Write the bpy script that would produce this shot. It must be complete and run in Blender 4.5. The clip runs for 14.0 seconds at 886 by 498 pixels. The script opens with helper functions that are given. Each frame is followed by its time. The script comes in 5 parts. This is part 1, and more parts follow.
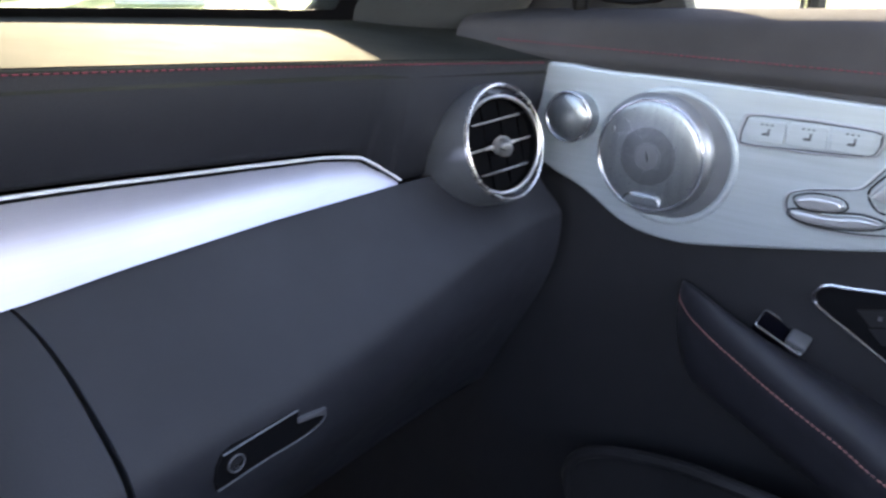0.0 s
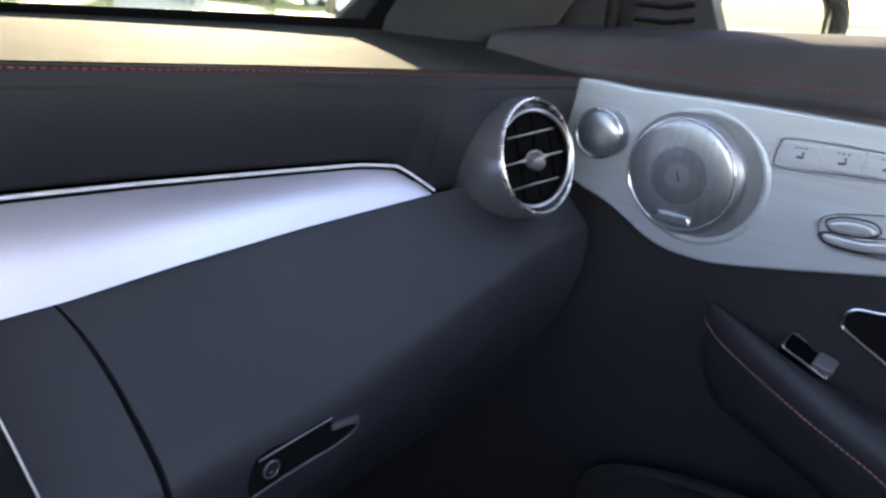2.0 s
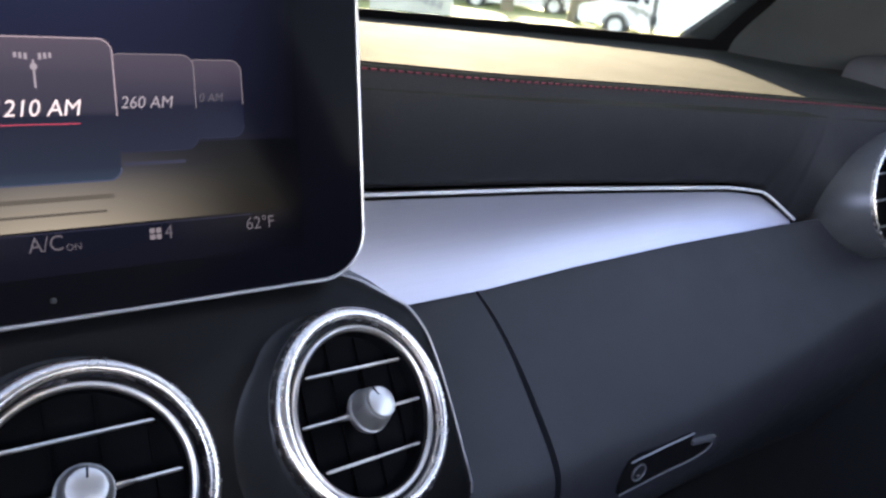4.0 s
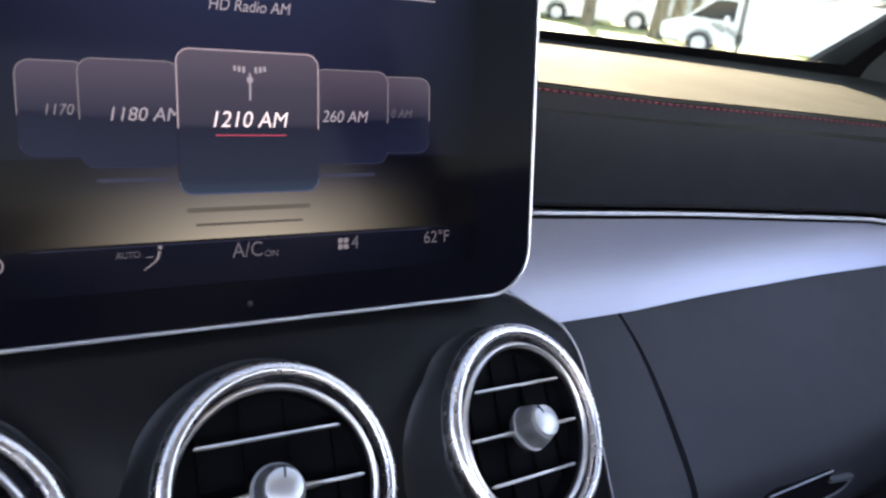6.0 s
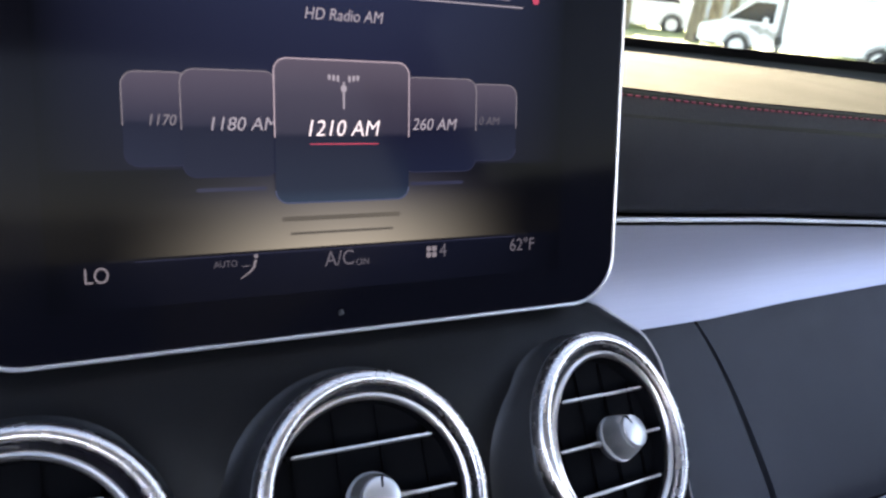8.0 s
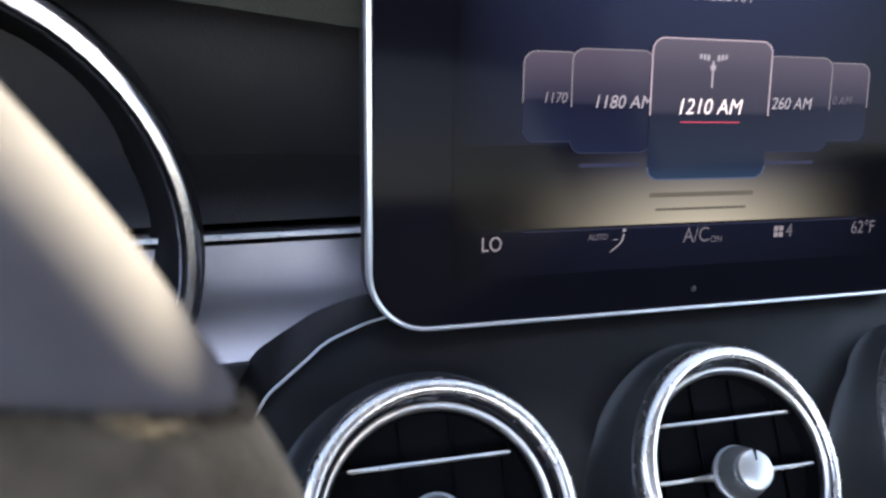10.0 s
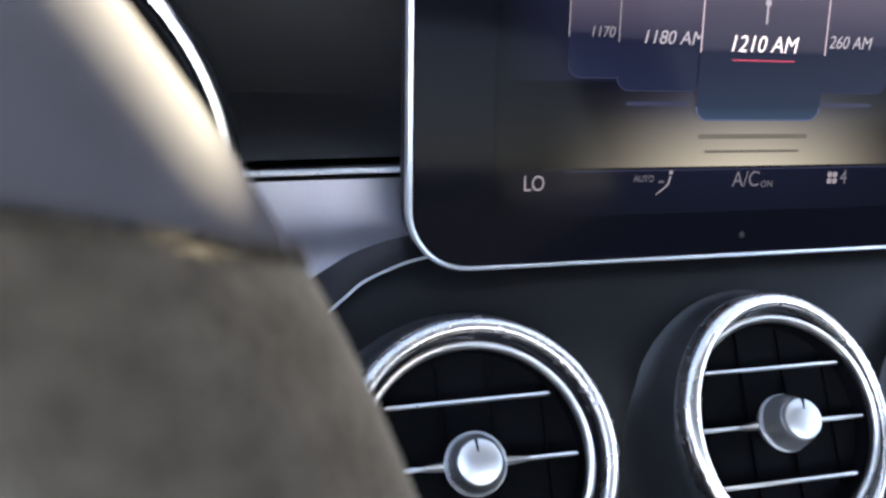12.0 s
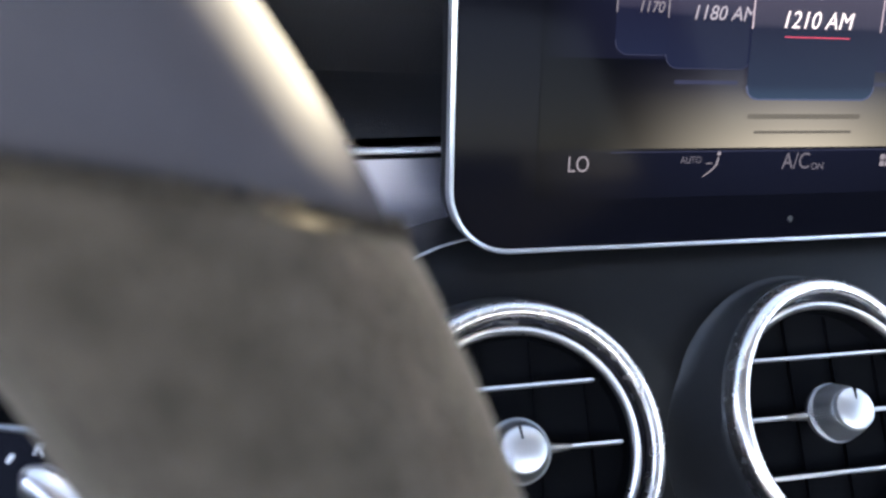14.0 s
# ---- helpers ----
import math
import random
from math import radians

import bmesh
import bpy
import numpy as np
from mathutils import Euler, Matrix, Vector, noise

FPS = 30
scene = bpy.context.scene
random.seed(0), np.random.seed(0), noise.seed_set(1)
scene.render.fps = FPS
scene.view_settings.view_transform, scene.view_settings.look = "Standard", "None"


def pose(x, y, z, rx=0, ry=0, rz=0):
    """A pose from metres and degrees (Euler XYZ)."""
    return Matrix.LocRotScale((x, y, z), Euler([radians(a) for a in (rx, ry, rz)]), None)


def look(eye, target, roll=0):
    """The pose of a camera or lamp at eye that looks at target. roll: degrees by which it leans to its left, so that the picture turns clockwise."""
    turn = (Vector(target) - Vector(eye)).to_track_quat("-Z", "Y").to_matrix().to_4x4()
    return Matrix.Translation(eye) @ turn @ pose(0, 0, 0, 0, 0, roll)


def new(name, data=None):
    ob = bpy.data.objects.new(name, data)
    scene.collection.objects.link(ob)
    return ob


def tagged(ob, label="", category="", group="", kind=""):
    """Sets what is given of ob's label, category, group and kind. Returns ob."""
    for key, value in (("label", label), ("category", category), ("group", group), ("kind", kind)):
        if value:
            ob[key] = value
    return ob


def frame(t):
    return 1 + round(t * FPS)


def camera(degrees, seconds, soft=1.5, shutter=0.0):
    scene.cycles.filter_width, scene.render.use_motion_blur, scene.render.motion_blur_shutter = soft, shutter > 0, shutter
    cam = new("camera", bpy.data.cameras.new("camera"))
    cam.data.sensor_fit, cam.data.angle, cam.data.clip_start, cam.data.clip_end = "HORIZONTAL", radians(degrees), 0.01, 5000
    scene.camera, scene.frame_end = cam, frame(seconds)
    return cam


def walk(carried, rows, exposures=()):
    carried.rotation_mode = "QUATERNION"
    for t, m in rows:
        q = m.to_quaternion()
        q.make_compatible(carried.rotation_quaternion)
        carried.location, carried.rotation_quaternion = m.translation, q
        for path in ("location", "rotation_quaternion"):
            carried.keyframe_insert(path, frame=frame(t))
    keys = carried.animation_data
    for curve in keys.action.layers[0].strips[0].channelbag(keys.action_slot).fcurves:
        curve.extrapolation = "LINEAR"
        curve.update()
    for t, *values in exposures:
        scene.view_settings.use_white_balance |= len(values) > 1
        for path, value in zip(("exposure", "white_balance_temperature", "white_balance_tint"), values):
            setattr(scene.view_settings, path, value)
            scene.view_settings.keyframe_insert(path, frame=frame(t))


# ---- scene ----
cam = camera(57.8, 14.0, soft=2.4, shutter=0.25)
cam.data.dof.use_dof = True
cam.data.dof.focus_distance = 0.36
cam.data.dof.aperture_fstop = 22
PATH = [
    (0, (0.067, -0.378, 1.028), (1.543, 0.796, 0.362), 1.6),
    (0.5, (0.088, -0.396, 1.03), (1.654, 0.678, 0.401), 1.9),
    (1, (0.092, -0.397, 1.026), (1.704, 0.621, 0.423), 2.4),
    (1.5, (0.079, -0.38, 1.027), (1.648, 0.694, 0.408), 3.2),
    (2, (0.048, -0.353, 1.023), (1.549, 0.809, 0.394), 3.8),
    (2.5, (0.017, -0.336, 1.031), (1.413, 0.935, 0.37), 3.9),
    (3, (-0.011, -0.321, 1.027), (1.25, 1.084, 0.366), 3.2),
    (3.5, (-0.029, -0.304, 1.023), (1.128, 1.191, 0.372), 3.7),
    (4, (-0.044, -0.296, 1.024), (1.084, 1.222, 0.372), 5.5),
    (4.2, (-0.045, -0.295, 1.022), (1.073, 1.228, 0.367), 5.8),
    (6.3, (-0.089, -0.271, 1.024), (0.891, 1.35, 0.382), 6.6),
    (6.5, (-0.092, -0.269, 1.022), (0.884, 1.354, 0.38), 6.5),
    (7, (-0.096, -0.265, 1.02), (0.859, 1.367, 0.369), 6.5),
    (7.2, (-0.097, -0.264, 1.022), (0.861, 1.367, 0.372), 6.5),
    (9.3, (-0.136, -0.256, 1.02), (0.633, 1.481, 0.394), 4.3),
    (9.5, (-0.1499, -0.2526, 1.0158), (0.5911, 1.4939, 0.3828), 4.21),
    (9.8, (-0.1756, -0.2440, 1.0171), (0.4892, 1.5179, 0.3436), 3.74),
    (10, (-0.1845, -0.2396, 1.0120), (0.4474, 1.5305, 0.3283), 4.16),
    (10.3, (-0.1846, -0.2411, 1.0130), (0.4029, 1.5365, 0.3095), 3.84),
    (10.5, (-0.1837, -0.2394, 1.0094), (0.3985, 1.5384, 0.3020), 4.03),
    (11, (-0.1850, -0.2392, 1.0039), (0.3958, 1.5336, 0.2827), 4.19),
    (11.5, (-0.1854, -0.2377, 1.0013), (0.3715, 1.5316, 0.2533), 4.16),
    (12, (-0.1859, -0.2382, 0.9988), (0.3662, 1.5318, 0.2489), 4.13),
    (12.5, (-0.1876, -0.2368, 0.9977), (0.3496, 1.5314, 0.2329), 3.97),
    (13, (-0.1903, -0.2354, 0.9957), (0.3464, 1.5268, 0.2168), 4.11),
    (13.5, (-0.1907, -0.2339, 0.9933), (0.3366, 1.5279, 0.2071), 4.13),
    (14, (-0.1920, -0.2304, 0.9949), (0.3206, 1.5352, 0.2077), 4.04),
]
walk(cam, [(t, look(e, g, r)) for t, e, g, r in PATH], exposures=((0.0, 4.05, 7350, 33), (0.5, 3.78, 7350, 33), (4.2, 3.70, 7250, 35), (7.2, 3.70, 7150, 35), (9.8, 4.05, 7050, 30), (12.0, 4.24, 7000, 29), (14.0, 4.28, 7000, 30)))

# ---- world, sun ----
SUN_DIR = Vector((0.555, 0.732, 0.243)).normalized()
world = bpy.data.worlds.new("sky_world")
scene.world = world
world.use_nodes = True
wn = world.node_tree
sky = wn.nodes.new("ShaderNodeTexSky")
sky.sky_type = "NISHITA"
sky.sun_disc = False
sky.sun_elevation = math.asin(SUN_DIR.z)
sky.sun_rotation = math.atan2(SUN_DIR.x, SUN_DIR.y)
wn.links.new(sky.outputs[0], wn.nodes["Background"].inputs[0])
wn.nodes["Background"].inputs[1].default_value = 0.15
sun_data = bpy.data.lights.new("sun", "SUN")
sun_data.energy = 5.0
sun_data.angle = radians(1.4)
sun_data.color = (0.96, 1.0, 0.66)
sun = new("sun", sun_data)
sun.matrix_world = look(SUN_DIR * 30, (0, 0, 0))


# ---- materials ----
def mat(name, color, rough=0.5, metal=0.0, vary=0.12, vscale=12.0, bump=0.0, bscale=400.0, coat=0.0, spec=0.5,
        sheen=0.0, rvary=0.08, kind="noise", streak=None, tint=(1.0, 1.0, 1.0)):
    m = bpy.data.materials.new(name)
    m.use_nodes = True
    nt = m.node_tree
    b = nt.nodes["Principled BSDF"]
    tc = nt.nodes.new("ShaderNodeTexCoord")
    src = tc.outputs["Object"]
    if streak:
        mp = nt.nodes.new("ShaderNodeMapping")
        mp.inputs["Scale"].default_value = streak
        nt.links.new(src, mp.inputs[0])
        src = mp.outputs[0]
    n1 = nt.nodes.new("ShaderNodeTexNoise")
    n1.inputs["Scale"].default_value = vscale
    n1.inputs["Detail"].default_value = 5
    nt.links.new(src, n1.inputs["Vector"])
    mx = nt.nodes.new("ShaderNodeMix")
    mx.data_type = "RGBA"
    lo = [c * (1 - vary) for c in color] + [1]
    hi = [min(1, c * (1 + vary)) for c in color] + [1]
    mx.inputs[6].default_value, mx.inputs[7].default_value = lo, hi
    cm = nt.nodes.new("ShaderNodeMapRange")
    cm.inputs["From Min"].default_value, cm.inputs["From Max"].default_value = 0.34, 0.66
    nt.links.new(n1.outputs["Fac"], cm.inputs[0])
    nt.links.new(cm.outputs[0], mx.inputs[0])
    nt.links.new(mx.outputs[2], b.inputs["Base Color"])
    mr = nt.nodes.new("ShaderNodeMapRange")
    mr.inputs["To Min"].default_value = max(0.0, rough - rvary)
    mr.inputs["To Max"].default_value = min(1.0, rough + rvary)
    n2 = nt.nodes.new("ShaderNodeTexNoise")
    n2.inputs["Scale"].default_value = vscale * 6
    nt.links.new(src, n2.inputs["Vector"])
    nt.links.new(n2.outputs["Fac"], mr.inputs[0])
    nt.links.new(mr.outputs[0], b.inputs["Roughness"])
    b.inputs["Metallic"].default_value = metal
    b.inputs["Coat Weight"].default_value = coat
    b.inputs["Coat Roughness"].default_value = 0.05
    b.inputs["Specular IOR Level"].default_value = spec
    b.inputs["Sheen Weight"].default_value = sheen
    b.inputs["Sheen Tint"].default_value = (*tint, 1)
    if bump:
        if kind == "cell":
            tx = nt.nodes.new("ShaderNodeTexVoronoi")
            tx.feature = "DISTANCE_TO_EDGE"
            out = tx.outputs["Distance"]
        else:
            tx = nt.nodes.new("ShaderNodeTexNoise")
            tx.inputs["Detail"].default_value = 4
            out = tx.outputs["Fac"]
        tx.inputs["Scale"].default_value = bscale
        nt.links.new(tc.outputs["Object"], tx.inputs["Vector"])
        bp = nt.nodes.new("ShaderNodeBump")
        bp.inputs["Strength"].default_value = bump
        bp.inputs["Distance"].default_value = 0.001
        nt.links.new(out, bp.inputs["Height"])
        nt.links.new(bp.outputs[0], b.inputs["Normal"])
    return m


def glow(name, color, strength):
    m = bpy.data.materials.new(name)
    m.use_nodes = True
    b = m.node_tree.nodes["Principled BSDF"]
    b.inputs["Base Color"].default_value = (0.002, 0.002, 0.003, 1)
    b.inputs["Roughness"].default_value = 0.09
    b.inputs["Specular IOR Level"].default_value = 0.025
    b.inputs["Emission Color"].default_value = (*color, 1)
    b.inputs["Emission Strength"].default_value = strength
    return m


def glass(name, tint, gloss):
    m = bpy.data.materials.new(name)
    m.use_nodes = True
    nt = m.node_tree
    nt.nodes.remove(nt.nodes["Principled BSDF"])
    tr = nt.nodes.new("ShaderNodeBsdfTransparent")
    tr.inputs[0].default_value = (*tint, 1)
    gl = nt.nodes.new("ShaderNodeBsdfGlossy")
    gl.inputs["Roughness"].default_value = 0.02
    ms = nt.nodes.new("ShaderNodeMixShader")
    ms.inputs[0].default_value = gloss
    nt.links.new(tr.outputs[0], ms.inputs[1])
    nt.links.new(gl.outputs[0], ms.inputs[2])
    nt.links.new(ms.outputs[0], nt.nodes["Material Output"].inputs[0])
    return m


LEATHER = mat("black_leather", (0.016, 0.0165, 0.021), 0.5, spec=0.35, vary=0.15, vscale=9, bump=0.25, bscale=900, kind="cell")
# the same black leather toned lighter and warmer: part of its sunlight is colour
LEATHER_SUNLIT = mat("sunlit_black_leather", (0.030, 0.0308, 0.0272), 0.9, spec=0.004, vary=0.28, vscale=7, bump=0.25, bscale=900, kind="cell")
# belt leather lightened to help its sun patch, which is weak at grazing light
BELT_LEATHER = mat("sunlit_belt_leather", (0.047, 0.0455, 0.049), 0.85, spec=0.03, vary=0.2, vscale=9, bump=0.25, bscale=900, kind="cell")
SOFT_PLASTIC = mat("soft_black_plastic", (0.0205, 0.0212, 0.0265), 0.50, spec=0.32, vary=0.16, vscale=11, bump=0.2, bscale=1400)
DARK_PLASTIC = mat("dark_plastic", (0.014, 0.014, 0.016), 0.55, spec=0.3, vary=0.2, vscale=14, bump=0.2, bscale=1200)
SATIN_BLACK = mat("satin_black_panel", (0.0046, 0.0046, 0.0052), 0.42, spec=0.12, vary=0.2, vscale=22, bump=0.05, bscale=900)
# panel black made lighter on the barrels to offset the shade round them
NACELLE = mat("lightened_nacelle_black", (0.020, 0.020, 0.021), 0.42, spec=0.42, vary=0.15, vscale=22, bump=0.05, bscale=900)
RIM_SILVER = mat("display_rim_silver", (0.50, 0.50, 0.52), 0.32, 0.7, vary=0.05, vscale=40)
# near-black: the shade of a deep vent is put into this colour
DUCT = mat("shade_black_duct", (0.0028, 0.0028, 0.0034), 0.8, vary=0.2, spec=0.05)
VENT_CHROME = mat("vent_ring_chrome", (0.74, 0.685, 0.645), 0.27, 1.0, vary=0.03, vscale=30, rvary=0.02)
TRIM_EDGE = mat("bright_trim_edge", (0.72, 0.72, 0.76), 0.3, 0.25, vary=0.03, vscale=40)
# vanes darkened to sink into the vent's shade
VANE = mat("shade_black_vane", (0.0030, 0.0030, 0.0035), 0.8, vary=0.2, spec=0.03)
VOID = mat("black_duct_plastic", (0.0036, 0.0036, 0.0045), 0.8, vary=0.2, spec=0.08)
GLOSS_BLACK = mat("gloss_black_glass", (0.003, 0.003, 0.005), 0.09, vary=0.05, rvary=0.01, spec=0.025)
COLLAR = mat("gloss_black_collar", (0.012, 0.012, 0.016), 0.2, vary=0.1, spec=0.4)
ALU = mat("brushed_aluminium", (0.425, 0.425, 0.515), 0.34, 0.80, vary=0.015, vscale=60, streak=(0.4, 12, 12), rvary=0.004)
DOOR_ALU = mat("satin_door_aluminium", (0.44, 0.49, 0.52), 0.38, 0.5, vary=0.05, vscale=30, bump=0.06, bscale=700, streak=(8, 0.4, 8))
GRILLE_METAL = mat("brushed_grille_metal", (0.36, 0.385, 0.40), 0.30, 0.92, vary=0.08, vscale=30, streak=(1, 6, 1))
CHROME = mat("polished_chrome", (0.72, 0.72, 0.75), 0.18, 1.0, vary=0.04, vscale=30, rvary=0.05)
SATIN_CHROME = mat("satin_chrome", (0.70, 0.655, 0.62), 0.3, 1.0, vary=0.06, vscale=60, rvary=0.06)
SILVER_PAINT = mat("satin_silver_paint", (0.30, 0.31, 0.325), 0.36, 0.88, vary=0.06, vscale=50)
ARM_LEATHER = mat("armrest_leather", (0.019, 0.019, 0.024), 0.5, spec=0.4, vary=0.12, vscale=20, bump=0.12, bscale=900, kind="cell")
KNOB_BASE = mat("knob_silver", (0.46, 0.45, 0.44), 0.42, 0.95, vary=0.03, vscale=80, rvary=0.02)
KNOB_CAP = mat("knob_cap_silver", (0.60, 0.585, 0.57), 0.36, 0.95, vary=0.02, vscale=80, rvary=0.02)
SEAM_DARK = mat("dark_seam_thread", (0.010, 0.009, 0.009), 0.9, spec=0.02)
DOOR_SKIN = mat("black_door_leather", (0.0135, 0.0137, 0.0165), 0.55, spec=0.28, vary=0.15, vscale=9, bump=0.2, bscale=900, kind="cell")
RED_THREAD = mat("red_thread", (0.17, 0.036, 0.052), 0.8, spec=0.1, vary=0.2, vscale=300)
GREY_THREAD = mat("brown_grey_thread", (0.26, 0.11, 0.095), 0.7, vary=0.2, vscale=300)
PILLAR_CLOTH = mat("dark_pillar_cloth", (0.027, 0.031, 0.033), 0.9, spec=0.1, vary=0.12, vscale=20, bump=0.3, bscale=1500, sheen=0.2)
WHEEL_LEATHER = mat("smooth_wheel_leather", (0.044, 0.0425, 0.050), 0.65, spec=0.004, vary=0.12, vscale=60, bump=0.05, bscale=1500)
SUEDE = mat("dark_suede", (0.039, 0.032, 0.0255), 0.9, spec=0.05, vary=0.26, vscale=200, bump=0.45, bscale=700, sheen=0.18, tint=(1.0, 0.88, 0.72))
HEADLINER = mat("grey_headliner", (0.27, 0.29, 0.34), 0.9, vary=0.06, bump=0.2, bscale=900)
CARPET = mat("black_carpet", (0.012, 0.012, 0.013), 0.95, vary=0.3, vscale=80, bump=0.5, bscale=600)
WINDSCREEN = glass("clear_windscreen_glass", (0.72, 0.75, 0.72), 0.05)
SIDE_GLASS = glass("clear_side_glass", (0.9, 0.93, 0.91), 0.05)


# ---- mesh helpers ----
def part(name, bm, material, parent, label="", smooth=True):
    me = bpy.data.meshes.new(name)
    bmesh.ops.recalc_face_normals(bm, faces=bm.faces)
    if smooth:
        for f in bm.faces:
            f.smooth = True
        for e in bm.edges:
            if len(e.link_faces) == 2 and e.calc_face_angle(0.0) > 0.7:
                e.smooth = False
    bm.to_mesh(me)
    bm.free()
    me.materials.append(material)
    ob = new(name, me)
    if parent:
        ob.parent = parent
        ob.matrix_parent_inverse = parent.matrix_world.inverted()
    if label:
        ob["label"] = label
    return ob


def thing(name, at, label, category, group="", kind=""):
    ob = new(name)
    ob.empty_display_size = 0.02
    ob.matrix_world = Matrix.Translation(at)
    return tagged(ob, label, category, group, kind)


def interp(x, table):
    return float(np.interp(x, [a for a, _ in table], [b for _, b in table]))


def slab(fn, nu, nv, back):
    """A closed shell: the surface fn(u, v), u and v from 0 to 1, and the same surface moved by the vector back."""
    bm = bmesh.new()
    front = [[bm.verts.new(fn(i / nu, j / nv)) for j in range(nv + 1)] for i in range(nu + 1)]
    rear = [[bm.verts.new(Vector(fn(i / nu, j / nv)) + Vector(back)) for j in range(nv + 1)] for i in range(nu + 1)]
    for i in range(nu):
        for j in range(nv):
            bm.faces.new((front[i][j], front[i + 1][j], front[i + 1][j + 1], front[i][j + 1]))
            bm.faces.new((rear[i][j], rear[i][j + 1], rear[i + 1][j + 1], rear[i + 1][j]))
    for i in range(nu):
        for j in (0, nv):
            bm.faces.new((front[i][j], front[i + 1][j], rear[i + 1][j], rear[i][j]))
    for j in range(nv):
        for i in (0, nu):
            bm.faces.new((front[i][j], front[i][j + 1], rear[i][j + 1], rear[i][j]))
    return bm


def smooth_line(pts, n=6, closed=False):
    """A Catmull-Rom curve through points of two or three coordinates."""
    p = [np.array(q, float) for q in pts]
    if closed:
        p = [p[-1]] + p + [p[0], p[1]]
    else:
        p = [2 * p[0] - p[1]] + p + [2 * p[-1] - p[-2]]
    out = []
    for i in range(1, len(p) - 2):
        for k in range(n):
            t = k / n
            a, b, c, d = p[i - 1:i + 3]
            out.append(0.5 * (2 * b + (c - a) * t + (2 * a - 5 * b + 4 * c - d) * t * t + (3 * b - a - 3 * c + d) * t ** 3))
    if not closed:
        out.append(p[-2])
    return out


def tube(points, r, sides=8, closed=False, bm=None, flat=1.0):
    bm = bm or bmesh.new()
    pts = [Vector(p) for p in points]
    n = len(pts)
    rings = []
    up = Vector((0.123, 0.456, 0.881)).normalized()
    for i, p in enumerate(pts):
        a = pts[(i - 1) % n] if closed or i else p
        b = pts[(i + 1) % n] if closed or i < n - 1 else p
        d = (b - a).normalized()
        s = d.cross(up).normalized()
        w = s.cross(d).normalized()
        rad = r[i] if isinstance(r, (list, tuple)) else r
        rings.append([bm.verts.new(p + rad * (math.cos(k * math.tau / sides) * s + flat * math.sin(k * math.tau / sides) * w))
                      for k in range(sides)])
    for i in range(n if closed else n - 1):
        a, b = rings[i], rings[(i + 1) % n]
        for k in range(sides):
            bm.faces.new((a[k], a[(k + 1) % sides], b[(k + 1) % sides], b[k]))
    if not closed:
        bm.faces.new(rings[0])
        bm.faces.new(rings[-1][::-1])
    return bm


def revolve(profile, m, n=48, closed=False, bm=None, sx=1.0):
    """Turns (radius, height) points round the z axis of m; a closed profile makes a ring."""
    bm = bm or bmesh.new()
    rings = []
    for r, h in profile:
        if r < 1e-6:
            rings.append([bm.verts.new(m @ Vector((0, 0, h)))])
        else:
            rings.append([bm.verts.new(m @ Vector((sx * r * math.cos(k * math.tau / n), r * math.sin(k * math.tau / n), h)))
                          for k in range(n)])
    pairs = list(zip(rings, rings[1:])) + ([(rings[-1], rings[0])] if closed else [])
    for a, b in pairs:
        for k in range(n):
            q = [a[k % len(a)], a[(k + 1) % n % len(a)], b[(k + 1) % n % len(b)], b[k % len(b)]]
            q = list(dict.fromkeys(q))
            if len(q) > 2:
                bm.faces.new(q)
    return bm


def ring_profile(r, w, h, z=0.0, n=10):
    """The closed oval section of a ring: middle radius r, half width w, half height h."""
    return [(r + w * math.cos(k * math.tau / n), z + h * math.sin(k * math.tau / n)) for k in range(n)]


def plate(outline, m, thick, bevel=0.0, bm=None):
    """A plate with the outline in the x, y of m, its front at z = 0 and its back at z = -thick; the front edge is bevelled."""
    bm = bm or bmesh.new()
    pts = [Vector((p[0], p[1])) for p in outline]
    n = len(pts)
    area = sum(pts[i].x * pts[(i + 1) % n].y - pts[(i + 1) % n].x * pts[i].y for i in range(n))
    if area < 0:
        pts.reverse()
    inner = []
    for i in range(n):
        a, b, c = pts[i - 1], pts[i], pts[(i + 1) % n]
        d = ((b - a).normalized() + (c - b).normalized()).normalized()
        inner.append(b + bevel * Vector((-d.y, d.x)))
    def row(ps, z):
        return [bm.verts.new(m @ Vector((p.x, p.y, z))) for p in ps]
    rows = [row(pts, -thick), row(pts, -bevel)]
    if bevel:
        mid = [pts[i].lerp(inner[i], 0.3) for i in range(n)]
        rows += [row(mid, -bevel * 0.3), row(inner, 0)]
    for a, b in zip(rows, rows[1:]):
        for i in range(n):
            bm.faces.new((a[i], a[(i + 1) % n], b[(i + 1) % n], b[i]))
    front = bm.faces.new(rows[-1])
    for e in front.edges:
        e.smooth = False
    bm.faces.new(rows[0][::-1])
    return bm


def rounded(x0, y0, x1, y1, r, n=6):
    out = []
    for cx, cy, a in ((x1 - r, y1 - r, 0), (x0 + r, y1 - r, 90), (x0 + r, y0 + r, 180), (x1 - r, y0 + r, 270)):
        for k in range(n + 1):
            t = radians(a + 90 * k / n)
            out.append((cx + r * math.cos(t), cy + r * math.sin(t)))
    return out


def block(center, size, bevel=0.0, m=None, bm=None):
    m = m or Matrix()
    sx, sy, sz = size
    mm = m @ Matrix.Translation(Vector(center) + Vector((0, 0, sz / 2)))
    return plate(rounded(-sx / 2, -sy / 2, sx / 2, sy / 2, max(bevel, 0.0003), 2), mm, sz, bevel, bm)


def basis(origin, x, z):
    x, z = Vector(x).normalized(), Vector(z).normalized()
    y = z.cross(x)
    return Matrix(((x.x, y.x, z.x, origin[0]), (x.y, y.y, z.y, origin[1]), (x.z, y.z, z.z, origin[2]), (0, 0, 0, 1)))


